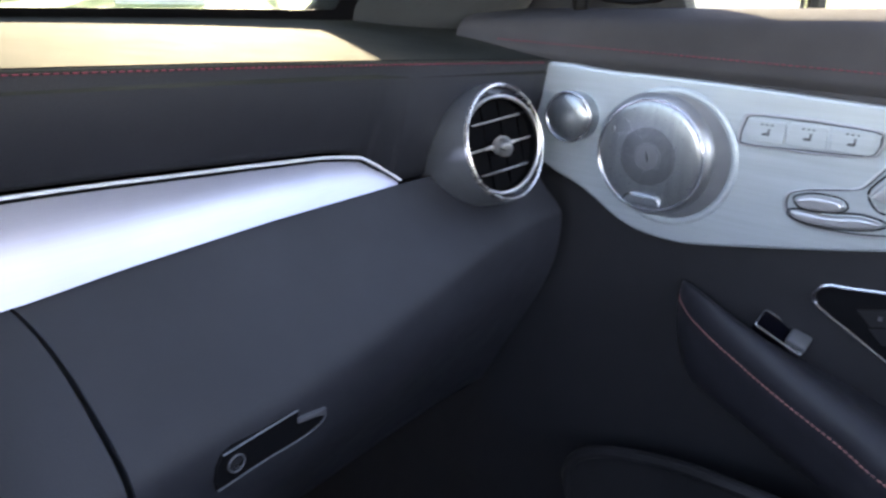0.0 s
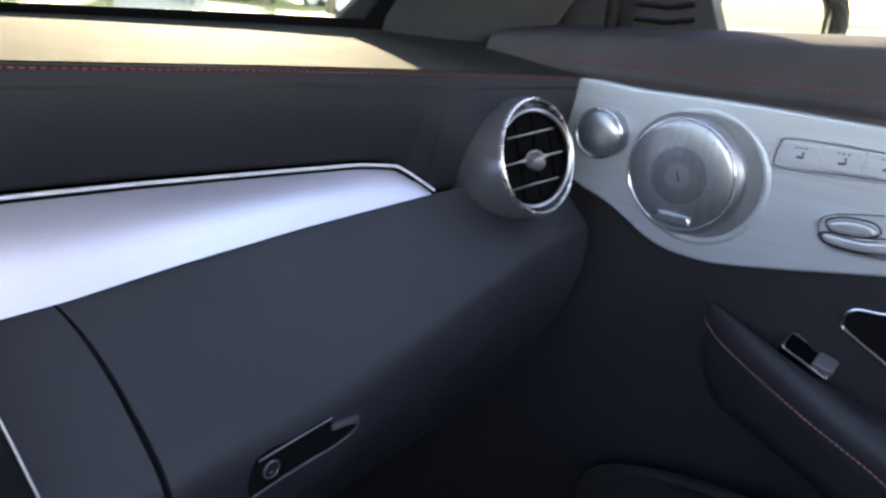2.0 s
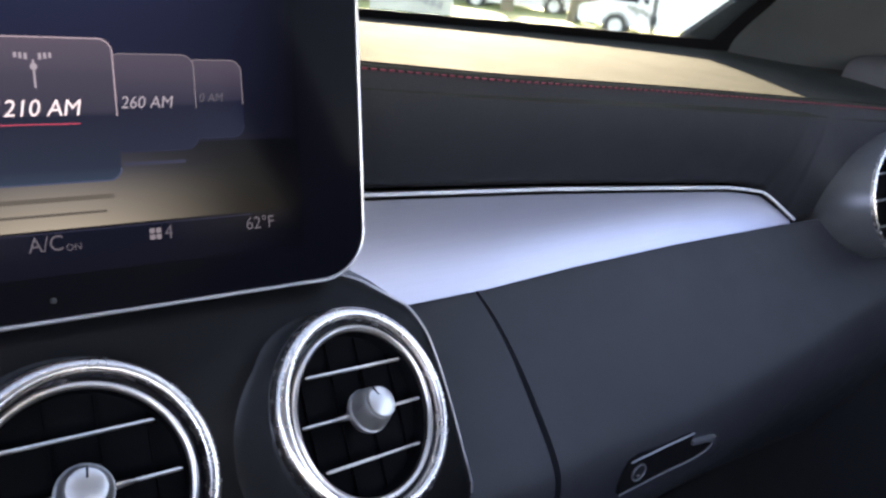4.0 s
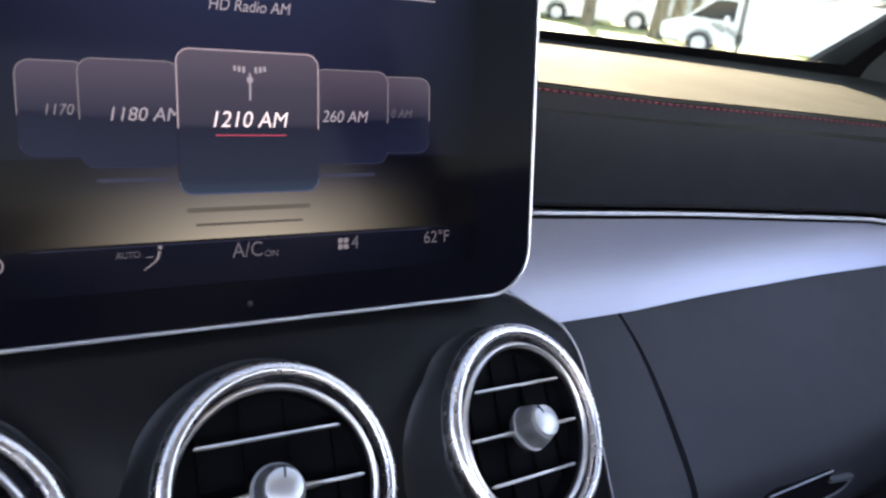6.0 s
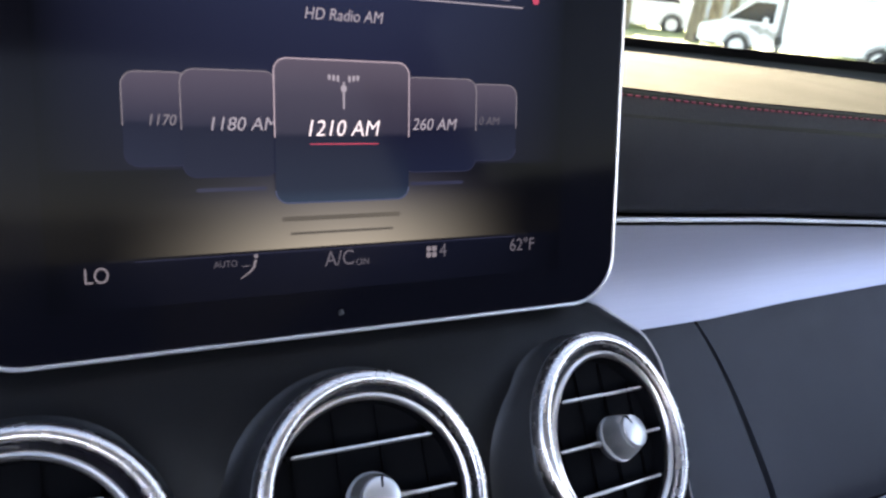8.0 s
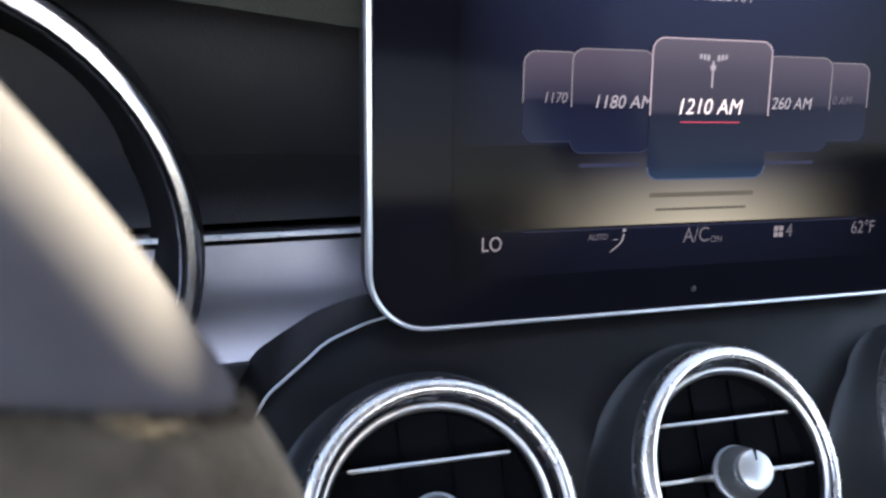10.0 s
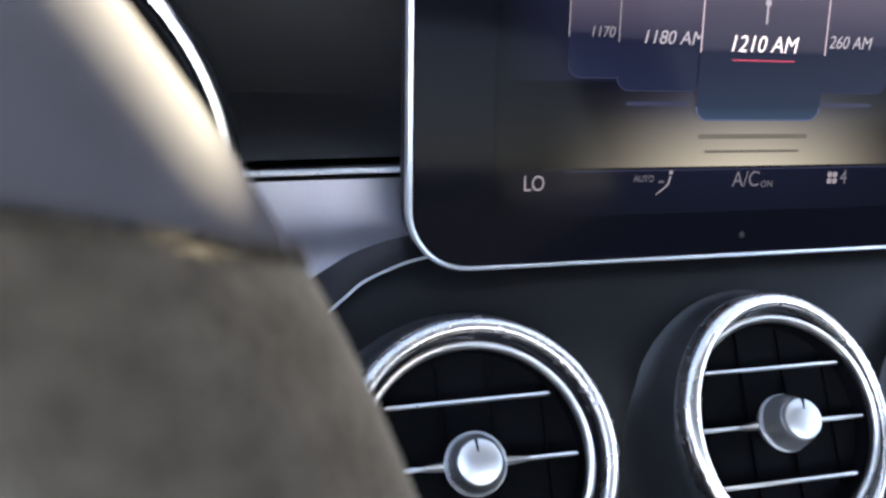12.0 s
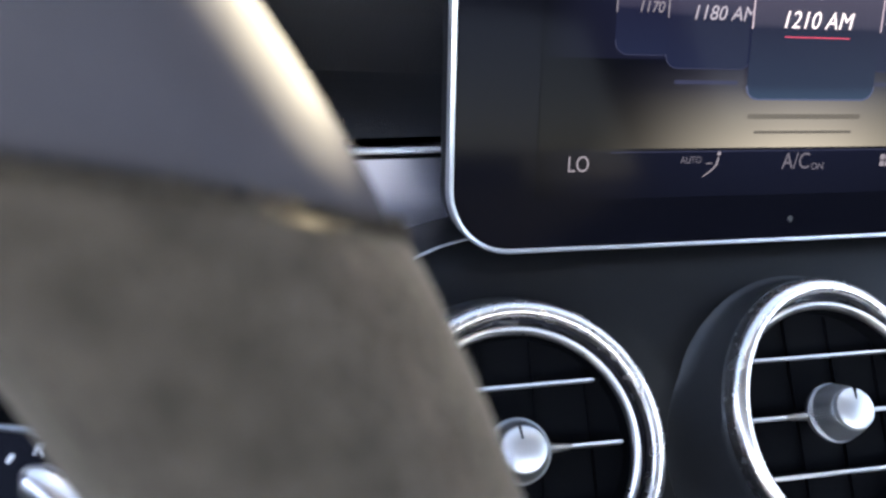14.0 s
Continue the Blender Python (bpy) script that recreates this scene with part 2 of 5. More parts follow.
def words(name, text, m, size, material, parent, align="CENTER", shear=0.0, label=""):
    cu = bpy.data.curves.new(name, "FONT")
    cu.body, cu.size, cu.align_x, cu.align_y, cu.shear = text, size, align, "CENTER", shear
    cu.extrude = 0.00002
    tmp = new(name, cu)
    me = bpy.data.meshes.new_from_object(tmp.evaluated_get(bpy.context.evaluated_depsgraph_get()))
    bpy.data.objects.remove(tmp)
    me.materials.clear()
    me.materials.append(material)
    ob = new(name, me)
    ob.parent = parent
    ob.matrix_parent_inverse = parent.matrix_world.inverted()
    ob.matrix_world = m
    if label:
        ob["label"] = label
    return ob


# ---- shell of the car ----
SEAM_Z = [(-0.75, 1.0), (-0.2, 1.008), (-0.126, 1.0), (0.136, 0.982), (0.215, 0.977), (0.346, 0.971), (0.5, 0.963), (0.66, 0.954), (0.72, 0.952)]
STRIP_TOP = [(-0.23, 0.9122), (-0.127, 0.9136), (-0.08, 0.9145), (0.145, 0.914), (0.274, 0.908), (0.44, 0.898), (0.46, 0.8955), (0.475, 0.893), (0.487, 0.886), (0.507, 0.872)]
STRIP_LOW = [(-0.23, 0.851), (-0.12, 0.852), (0.17, 0.8553), (0.231, 0.8568), (0.29, 0.8615), (0.386, 0.8668), (0.507, 0.8705), (0.72, 0.8745)]
LOWER = [(0.031, 0.0), (0.012, -0.0235), (-0.012, -0.0525), (-0.0305, -0.0745), (-0.0385, -0.089), (-0.0390, -0.108), (-0.034, -0.131),
         (-0.021, -0.156), (0.000, -0.185), (0.03, -0.22), (0.08, -0.28)]
LOWER_LINE = smooth_line(LOWER, 5)


def face_y(x):
    return 0.033 - 0.05 * x * x


def seam_y(x):
    return 0.022 - 0.06 * x * x


def base_y(x):
    """Where the windscreen meets the dashboard."""
    return 0.45 - 0.6 * x * x


def strip_depth(v, fold):
    """How far the strip lies back at v, 0 at its upper and 1 at its lower edge: a raked face with a soft fold."""
    n = 24
    w = [v + (1 - v) * (k + 0.5) / n for k in range(n)]
    near = min(1.0, fold / 0.2)
    total = 0.0
    for q in w:
        low = min(1.0, max(0.0, (q - 0.5) / 0.3))
        creased = 0.11 + 0.22 * low * low * (3 - 2 * low) - fold * math.exp(-((q - 0.40) / 0.10) ** 2)
        hollow = 0.21 - 0.17 * math.cos(math.pi * q)
        total += near * creased + (1 - near) * hollow
    return total * (1 - v) / n


def strip_point(u, v):
    x = -0.23 + (0.737) * (1 - (1 - u) ** 1.35)
    zt, zb = interp(x, STRIP_TOP), interp(x, STRIP_LOW)
    h = min(1.0, (zt - zb) / 0.03)
    fold = interp(x, [(-0.23, 0.24), (-0.12, 0.34), (-0.02, 0.2), (0.1, 0.0), (0.5, 0.0)])
    return (x, face_y(x) + h * 0.052 * strip_depth(v, fold) - 0.003, zt + (zb - zt) * v)


dash = thing("dashboard", (0, 0.1, 0.9), "black stitched leather dashboard with a tapering aluminium trim strip", "dashboard", kind="structure")


FACE_X = sorted({round(-0.74 + 1.44 * k / 90, 4) for k in range(91)} | {round(0.43 + 0.0025 * k, 4) for k in range(40)})
FACE_LOW = STRIP_TOP[:-1] + [(0.5085, 0.872), (0.56, 0.873), (0.72, 0.8745)]


def dash_face(u, v):
    x = FACE_X[round(u * (len(FACE_X) - 1))]
    z0, z1 = interp(x, FACE_LOW) + (0.0036 if x < 0.485 else -0.006 if x > 0.506 else 0.0), interp(x, SEAM_Z)
    z = z0 + (z1 - z0) * v
    y0 = face_y(x) + 0.007
    hollow = min(1.0, max(0.0, (-0.02 - x) / 0.10))
    y = y0 + (seam_y(x) - y0) * v + 0.036 * hollow * min(1.0, 5 * v) * (1 - v ** 14) - 0.004 * math.sin(math.pi * v) + (0.005 if v < 0.03 else 0)
    return (x, y, z)


part("upper_face", slab(dash_face, len(FACE_X) - 1, 18, (0, 0.02, 0)), LEATHER, dash)


def dash_top(u, v):
    x = -0.74 + 1.46 * u
    y0, y1 = seam_y(x) + 0.001, max(base_y(x), seam_y(x) + 0.02)
    z0 = interp(x, SEAM_Z)
    rise = 0.006 * math.sin(math.pi * min(1, v * 1.2)) if v < 0.83 else 0
    return (x, y0 + (y1 - y0) * v, z0 + 0.0005 + rise + (0.978 - z0) * v ** 2)


part("face_backing", slab(lambda u, v: (-0.72 + 1.38 * u, face_y(-0.72 + 1.38 * u) + 0.070, 0.84 + 0.11 * v), 40, 2, (0, 0.01, 0)), VOID, dash)
part("top_pad", slab(dash_top, 80, 24, (0, 0, -0.012)), LEATHER_SUNLIT, dash, "black leather top pad, sunlight partly in its colour")
part("trim_strip", slab(strip_point, 120, 28, (0, 0.012, 0)), ALU, dash, "brushed aluminium trim strip")
edge = []
for k in range(101):
    p = strip_point(k / 100, 0)
    edge.append((p[0], p[1] - 0.0032, p[2] + 0.0022))
part("trim_edge", tube(edge, 0.0011, 8), TRIM_EDGE, dash, "thin bright edge of the trim strip")

part("trim_groove", tube([(p[0], p[1] + 0.0014, p[2] - 0.0026) for p in edge[:-6]], 0.0009, 6), DUCT, dash, "dark groove under the bright edge")


def lower_at(x, k):
    y, dz = LOWER_LINE[k]
    f = min(1.0, max(0.0, (x - 0.32) / 0.34))
    f = f * f * (3 - 2 * f)
    lift = 0.042 * f * min(1.0, -dz / 0.09)
    return (x, face_y(x) - 0.031 + y * (1 - 0.35 * f) + 0.009 * f, interp(x, STRIP_LOW) - 0.001 + dz + lift)


def lid_gap(k):
    """Middle and half width of the curved joint between lid and cover."""
    g = -LOWER_LINE[k][1]
    return 0.2242 + 0.0165 * (1 - math.exp(-g / 0.028)), 0.0010 + 0.0011 * min(1.0, g / 0.06)


def lower_piece(left, right, nu):
    """A stretch of the lower dashboard between two edges, each given as x over the row of the section."""
    n = len(LOWER_LINE) - 1

    def point(u, v):
        k = round(v * n)
        return lower_at(left(k) + (right(k) - left(k)) * u, k)
    return slab(point, nu, n, (0, 0.014, -0.008))


part("lower_cover", lower_piece(lambda k: 0.15, lambda k: lid_gap(k)[0] - lid_gap(k)[1], 8), SOFT_PLASTIC, dash)
part("lower_backing", slab(lambda u, v: (Vector(lower_at(0.2 + 0.46 * u, round(v * (len(LOWER_LINE) - 1)))) + Vector((0, 0.013, -0.013))), 20, len(LOWER_LINE) - 1, (0, 0.02, 0)), VOID, dash)
part("lower_left_cover", slab(lambda u, v: (-0.74 + 0.60 * u, 0.03 - 0.05 * v, 0.866 - 0.35 * v), 10, 6, (0, 0.02, 0)), SOFT_PLASTIC, dash)


def stitches(rows, step=0.0048, length=0.0033, r=0.00055):
    bm = bmesh.new()
    for row in rows:
        pts = [Vector(p) for p in row]
        run = 0.0
        for a, b in zip(pts, pts[1:]):
            d = (b - a).length
            while run < d:
                p = a.lerp(b, run / d)
                w = (b - a).normalized() * length / 2
                tube([p - w, p - w * 0.5, p + w * 0.5, p + w], [r * 0.5, r, r, r * 0.5], 5, bm=bm)
                run += step
            run -= d
    return bm


def seam_row(dy, dz, x0=-0.6, x1=0.665):
    return [(x0 + (x1 - x0) * k / 80, seam_y(x0 + (x1 - x0) * k / 80) + dy, interp(x0 + (x1 - x0) * k / 80, SEAM_Z) + dz) for k in range(81)]


tagged(part("stitching", stitches([seam_row(-0.0013, -0.0017), seam_row(0.0052, 0.0012, -0.6, -0.07)], r=0.0006), RED_THREAD, dash, "red stitching"), kind="stuff")
part("piped_edge", tube(seam_row(0.0004, -0.0008, -0.72, 0.672), 0.0016, 8), LEATHER_SUNLIT, dash, "welt of the top pad, sunlight partly in its colour")
part("seam_groove", tube(seam_row(0.0026, 0.0007, -0.72, 0.672), 0.0006, 6), SEAM_DARK, dash, "dark seam behind the welt")

glovebox = thing("glovebox", (0.45, 0.0, 0.75), "closed dark grey glovebox lid with a flush pull", "glovebox")
part("lid", lower_piece(lambda k: sum(lid_gap(k)), lambda k: 0.664, 40), SOFT_PLASTIC, glovebox)
PULL_GREY = mat("grey_pull_plastic", (0.07, 0.072, 0.08), 0.4)
HANDLE_M = basis((0.343, -0.0405, 0.7455), (1, 0, 0), (0, -1, -0.08))
PULL = smooth_line([(-0.0495, 0.0200), (-0.02, 0.0228), (0.005, 0.0247), (0.0065, 0.0195), (0.018, 0.0180), (0.0285, 0.0160), (0.0291, 0.0122), (0.025, 0.0064), (0.0088, 0.0025), (-0.0118, 0.0015), (-0.0325, -0.0002), (-0.0533, -0.0025)], 3, True)
handle = part("handle_recess", plate(PULL, HANDLE_M @ Matrix.Translation((0, 0, 0.0020)), 0.012, 0.001), VOID, glovebox, "dark recessed pull")
part("upper_edge", tube([HANDLE_M @ Vector(p) for p in ((-0.0495, 0.0203, 0.0026), (-0.02, 0.0230, 0.0026), (0.005, 0.0250, 0.0026))], 0.0006, 6), SILVER_PAINT, handle)
part("lower_edge", tube([HANDLE_M @ Vector(p) for p in smooth_line([(-0.0533, -0.0025, 0.0024), (-0.0325, -0.0002, 0.0024), (-0.0118, 0.0015, 0.0024), (0.0088, 0.0025, 0.0024), (0.025, 0.0064, 0.0024), (0.0291, 0.0122, 0.0024)], 4)], 0.0008, 6), PULL_GREY, handle)
part("lever", plate([(0.0055, 0.0192), (0.018, 0.0180), (0.0288, 0.0165), (0.0278, 0.0118), (0.020, 0.0142), (0.0055, 0.0160)], HANDLE_M @ Matrix.Translation((0, 0, 0.0040)), 0.003, 0.0008), PULL_GREY, handle, "grey pull lever")
LOCK_M = HANDLE_M @ Matrix.Translation((-0.0405, 0.0104, 0.0020))
lock = part("lock", revolve([(0, 0.0008), (0.0048, 0.0008), (0.0062, 0.0002), (0.0062, -0.002), (0, -0.002)], LOCK_M, 24), DARK_PLASTIC, handle, "small round lock")
part("lock_ring", revolve(ring_profile(0.0055, 0.0005, 0.0005, 0.0008, 8), LOCK_M, 28, True), SILVER_PAINT, lock)
part("key_slot", block((0, -0.002, 0.0006), (0.0022, 0.0012, 0.0006), 0, LOCK_M), SATIN_CHROME, lock)

# ---- centre panel, vents ----
PANEL_W = [(0.50, 0.20), (0.70, 0.190), (0.772, 0.1845), (0.80, 0.180), (0.8283, 0.1745), (0.845, 0.1703), (0.8568, 0.1662), (0.8682, 0.1588), (0.873, 0.1522), (0.8785, 0.1430), (0.8825, 0.1362), (0.8860, 0.127), (0.8885, 0.1185), (0.8908, 0.105), (0.8930, 0.08), (0.8936, 0.0)]


def panel_y(z):
    back = 13.0 * max(0.0, z - 0.86) ** 2
    return -0.030 + (z - 0.843) * 0.364 + back if z > 0.78 else -0.053 + (0.78 - z) * 0.1


def panel_outline():
    right = [(w, z) for z, w in PANEL_W[:-1]]
    right = [tuple(p) for p in smooth_line(right, 4)]
    left = [(-w, z) for w, z in reversed(right)]
    return right + left


console = thing("centre_console", (0, 0, 0.7), "satin black centre panel with an arched outline", "centre console", kind="structure")


def console_bm():
    bm = bmesh.new()
    out = panel_outline()
    rows = []
    for s, off in ((1.0, 0.05), (1.0, 0.008), (0.999, 0.0045), (0.994, 0.0022), (0.975, 0.0), (0.9, -0.001), (0.7, -0.0015), (0.4, -0.002), (0.1, -0.002)):
        rows.append([bm.verts.new((w * s, panel_y(0.8 + (z - 0.8) * s) + off + 0.010 * min(1.6, (w * s / 0.11) ** 2), 0.8 + (z - 0.8) * s)) for w, z in out])
    n = len(out)
    for a, b in zip(rows, rows[1:]):
        for i in range(n):
            bm.faces.new((a[i], a[(i + 1) % n], b[(i + 1) % n], b[i]))
    bm.faces.new(rows[-1])
    return bm


part("panel", console_bm(), SATIN_BLACK, console)
part("panel_edge_trim", tube([(w * 0.999, panel_y(z) + 0.003 + 0.010 * min(1.6, (w / 0.11) ** 2), z + 0.0006) for w, z in panel_outline() if z > 0.6], 0.0006, 6), RIM_SILVER, console, "thin chrome edging")


def turned(center, yaw, tilt, roll=0.0):
    """A frame whose z axis looks at the driver, turned sideways by yaw, up by tilt and about itself by roll."""
    q, t = radians(yaw), radians(tilt)
    n = Vector((math.sin(q) * math.cos(t), -math.cos(q) * math.cos(t), math.sin(t)))
    return basis(center, (math.cos(q), math.sin(q), 0), n) @ pose(0, 0, 0, 0, 0, roll)


def panel_surface(x, z):
    return panel_y(z) - 0.002 + 0.010 * min(1.6, (x / 0.11) ** 2)


def circle(m, r, h, n=72):
    return [m @ Vector((r * math.cos(k * math.tau / n), r * math.sin(k * math.tau / n), h)) for k in range(n)]


def loft(rows):
    """A skin over closed rows of points."""
    bm = bmesh.new()
    vs = [[bm.verts.new(p) for p in row] for row in rows]
    n = len(rows[0])
    for a, b in zip(vs, vs[1:]):
        for k in range(n):
            bm.faces.new((a[k], a[(k + 1) % n], b[(k + 1) % n], b[k]))
    return bm


def nacelle_bm(m, r):
    """The barrel behind a vent ring: a short cylinder that runs out in a soft fillet onto the curved panel."""
    n = 72
    def depth(x, y):
        h = -0.02
        for _ in range(14):
            p = m @ Vector((x, y, h))
            h += (p.y - panel_surface(p.x, p.z)) * 0.7
        return max(0.0015, -h)
    reach = [depth((r + 0.003) * math.cos(k * math.tau / n), (r + 0.003) * math.sin(k * math.tau / n)) for k in range(n)]
    rows = [circle(m, r - 0.0035, -0.0034), circle(m, r - 0.0008, -0.0032)]
    for f in (0.05, 0.12, 0.22, 0.34, 0.48, 0.64, 0.82, 1.0):
        row = []
        for k in range(n):
            a = k * math.tau / n
            flare = r + 0.0006 + 0.0080 * min(1.0, reach[k] / 0.028) * f ** 2.4
            x, y = flare * math.cos(a), flare * math.sin(a)
            row.append(m @ Vector((x, y, -0.0028 - (max(0.001, depth(x, y) - 0.0016) + 0.0006) * (1 - (1 - f) ** 1.6))))
        rows.append(row)
    return loft(rows)


def air_vent(ring_m, core_m, r, housing, label, spin, nod=0.0, aside=0.0):
    """A round vent: nacelle, chrome ring and, turned in it like an eyeball, the core with three slats and a knob."""
    s = r / 0.045
    vent = thing("air_vent", ring_m.translation, label, "air vent", "round dashboard vents")
    if housing == "nacelle":
        part("nacelle", nacelle_bm(ring_m, r), NACELLE, vent, "black nacelle blending into the panel")
        band = [(0, -0.005), (0, -0.0015), (-0.0003, -0.0003), (-0.0010, 0.0006), (-0.0024, 0.0014), (-0.0040, 0.0016), (-0.0050, 0.0011), (-0.0055, 0.0002), (-0.0056, -0.005)]
    else:
        part("nacelle", revolve([(r * a, h) for a, h in ((0.96, 0.0), (1.012, -0.002), (1.03, -0.011), (1.05, -0.025), (1.055, -0.039), (1.04, -0.055), (0.98, -0.07), (0.8, -0.09))], ring_m, 72), SILVER_PAINT, vent, "satin silver jet nacelle")
        band = [(0, -0.004), (0, -0.001), (-0.0005, 0.0005), (-0.0016, 0.0010), (-0.0027, 0.0004), (-0.0030, -0.001), (-0.0031, -0.004)]
    lift = 0.0014 if housing == "nacelle" else 0.0
    part("outer_ring", revolve([(r + 0.0003 + a, h + lift) for a, h in band], ring_m, 96, True), VENT_CHROME, vent, "polished chrome ring")
    ri, gap, long, short = (0.0364, 0.0191, 0.0327, 0.0262) if housing == "nacelle" else (0.0379, 0.0200, 0.0302, 0.0236)
    lip = r + band[-1][0]
    inside = core_m.inverted() @ ring_m
    phase = math.atan2(inside[1][0], inside[0][0])
    lined = core_m @ Matrix.Rotation(phase, 4, "Z")
    part("collar", loft([circle(ring_m, lip + 0.0014, -0.0010), circle(ring_m, lip - 0.0001, -0.0026), circle(lined, ri + 0.0013, -0.0012), circle(lined, ri, -0.0016)]), COLLAR, vent, "dark sloping collar")
    part("inner_ring", revolve(ring_profile(ri, 0.0015 * s, 0.0022, -0.0003, 12), core_m, 72, True), SATIN_CHROME, vent, "thin satin ring")
    part("throat", revolve([(ri - 0.0006, -0.001), (ri * 0.965, -0.004), (ri * 0.95, -0.0083), (0, -0.0085)], core_m, 48), DUCT, vent, "shallow air duct, deep shade in its colour")
    for k in (-1, 0, 1):
        h = k * gap
        w = 0.958 * math.sqrt((ri * 0.955) ** 2 - h * h)
        e = long if k == 0 else short
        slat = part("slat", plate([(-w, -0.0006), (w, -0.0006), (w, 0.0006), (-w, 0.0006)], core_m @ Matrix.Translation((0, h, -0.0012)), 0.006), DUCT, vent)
        part("slat_edge", tube([core_m @ Vector((x, h, z - 0.0006)) for x, z in ((-e, -0.0003), (-e + 0.001, 0.0), (0, 0.0001), (e - 0.001, 0.0), (e, -0.0003))], [0.0004, 0.00078, 0.00078, 0.00078, 0.0004], 6), SATIN_CHROME, slat, "bright slat edge")
        if k == 0:
            for side in (-1, 1):
                part("slat_neck", tube([core_m @ Vector((side * x, 0, -0.0005)) for x in (0.006, 0.0115, 0.0145, 0.0175)], [0.0018, 0.0014, 0.0011, 0.0006], 8), SATIN_CHROME, slat)
    for k in (-1.5, -0.5, 0.5, 1.5):
        x = k * 0.0165 * s
        w = math.sqrt(ri * ri * 0.86 - x * x)
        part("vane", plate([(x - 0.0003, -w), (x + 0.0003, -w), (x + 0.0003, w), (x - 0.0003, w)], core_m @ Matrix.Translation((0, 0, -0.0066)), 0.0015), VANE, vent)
    m = core_m @ pose(0, 0, 0, nod, aside, 0)
    if housing == "jet":
        s *= 0.8
    teeth = 116
    rows = []
    for rr, h, cut in ((0.0086, -0.002, 1.0), (0.0097, 0.0004, 1.0), (0.0098, 0.0016, 1.0), (0.0095, 0.0024, 0.86), (0.0083, 0.0072, 0.86), (0.0072, 0.0098, 0.9), (0.0067, 0.0103, 1.0)):
        rows.append([m @ Vector((rr * s * (1.0 if k % 2 else cut) * math.cos(k * math.tau / teeth), rr * s * (1.0 if k % 2 else cut) * math.sin(k * math.tau / teeth), h * s)) for k in range(teeth)])
    knob = part("knob", loft(rows), KNOB_BASE, vent, "knurled silver knob", smooth=False)
    part("knob_cap", revolve([(0.0066 * s, 0.0098 * s), (0.0069 * s, 0.0110 * s), (0.0065 * s, 0.0121 * s), (0.0050 * s, 0.0127 * s), (0.002 * s, 0.0130 * s), (0, 0.0131 * s)], m, 32), KNOB_CAP, knob, "domed chrome cap")
    part("mark", block((0, 0.0040 * s, 0.0122 * s), (0.0007, 0.0056, 0.0014), 0, m @ pose(0, 0, 0, 0, 0, spin)), VOID, knob, "dark indicator line")
    return vent


RING_TILT = 36.5
for at, yaw, core, spin, nod in (((-0.1093, -0.0489, 0.8473), -2.2, (-11.8, 34.4, 6.5), 5, -6),
                                 ((0.0029, -0.0491, 0.8487), 9.0, (-4.2, 34.7, 1.8), -10, -8),
                                 ((0.1136, -0.0420, 0.8466), 15.7, (15.3, 33.3, -8.4), 20, -14)):
    ring_m = turned(at, yaw, RING_TILT)
    core_m = turned((0, 0, 0), *core)
    core_m.translation = Vector(at) - 0.0157 * ring_m.col[2].to_3d() + 0.0141 * core_m.col[2].to_3d()
    air_vent(ring_m, core_m, 0.045, "nacelle", "round air vent with a chrome ring in the centre panel", spin, nod)
end_m = turned((0.5883, -0.0248, 0.8974), -4.9, 15.7)
end_core = turned((0, 0, 0), -17.4, 11.6, 7.5)
end_core.translation = end_m.translation - 0.0211 * end_m.col[2].to_3d() + 0.0193 * end_core.col[2].to_3d()
air_vent(end_m, end_core, 0.0465, "jet", "silver jet-shaped air vent at the end of the dashboard", 60, 24, -16)

# ---- display ----
TH = radians(10.5)
SCR = basis((0, 0, 0.92), (1, 0, 0), (0, -math.cos(TH), math.sin(TH)))
display = thing("display_screen", (0, 0.03, 0.9), "freestanding tablet display showing a radio menu, with a silver rim", "display screen")


def on_screen(u, v, w=0.0):
    return SCR @ Matrix.Translation((u, v, w))


part("housing", plate(rounded(-0.1245, -0.0285, 0.1305, 0.126, 0.021, 10), on_screen(0, 0, -0.0012), 0.011, 0.002), DARK_PLASTIC, display)
def rim_row(inset, w):
    return [SCR @ Vector((x, y, w)) for x, y in rounded(-0.1252 + inset, -0.0290 + inset, 0.1310 - inset, 0.1265 - inset, 0.0215 - inset, 12)]


part("silver_rim", loft([rim_row(0.0019, -0.0012), rim_row(0.0017, 0.0003), rim_row(0.0009, 0.0006), rim_row(0.0003, 0.0002), rim_row(0.0, -0.0012), rim_row(0.0003, -0.0045), rim_row(0.0012, -0.0052)]), RIM_SILVER, display, "thin silver rim")
part("cover_glass", plate(rounded(-0.1230, -0.0270, 0.1290, 0.1245, 0.0195, 10), on_screen(0, 0, 0.0), 0.002, 0.0003), GLOSS_BLACK, display, "glossy black glass", smooth=False)
part("bracket", block((0.003, 0.02, -0.05), (0.12, 0.05, 0.038), 0.006, SCR), DARK_PLASTIC, display)


# ---- what the display shows ----
LIT = 0.116


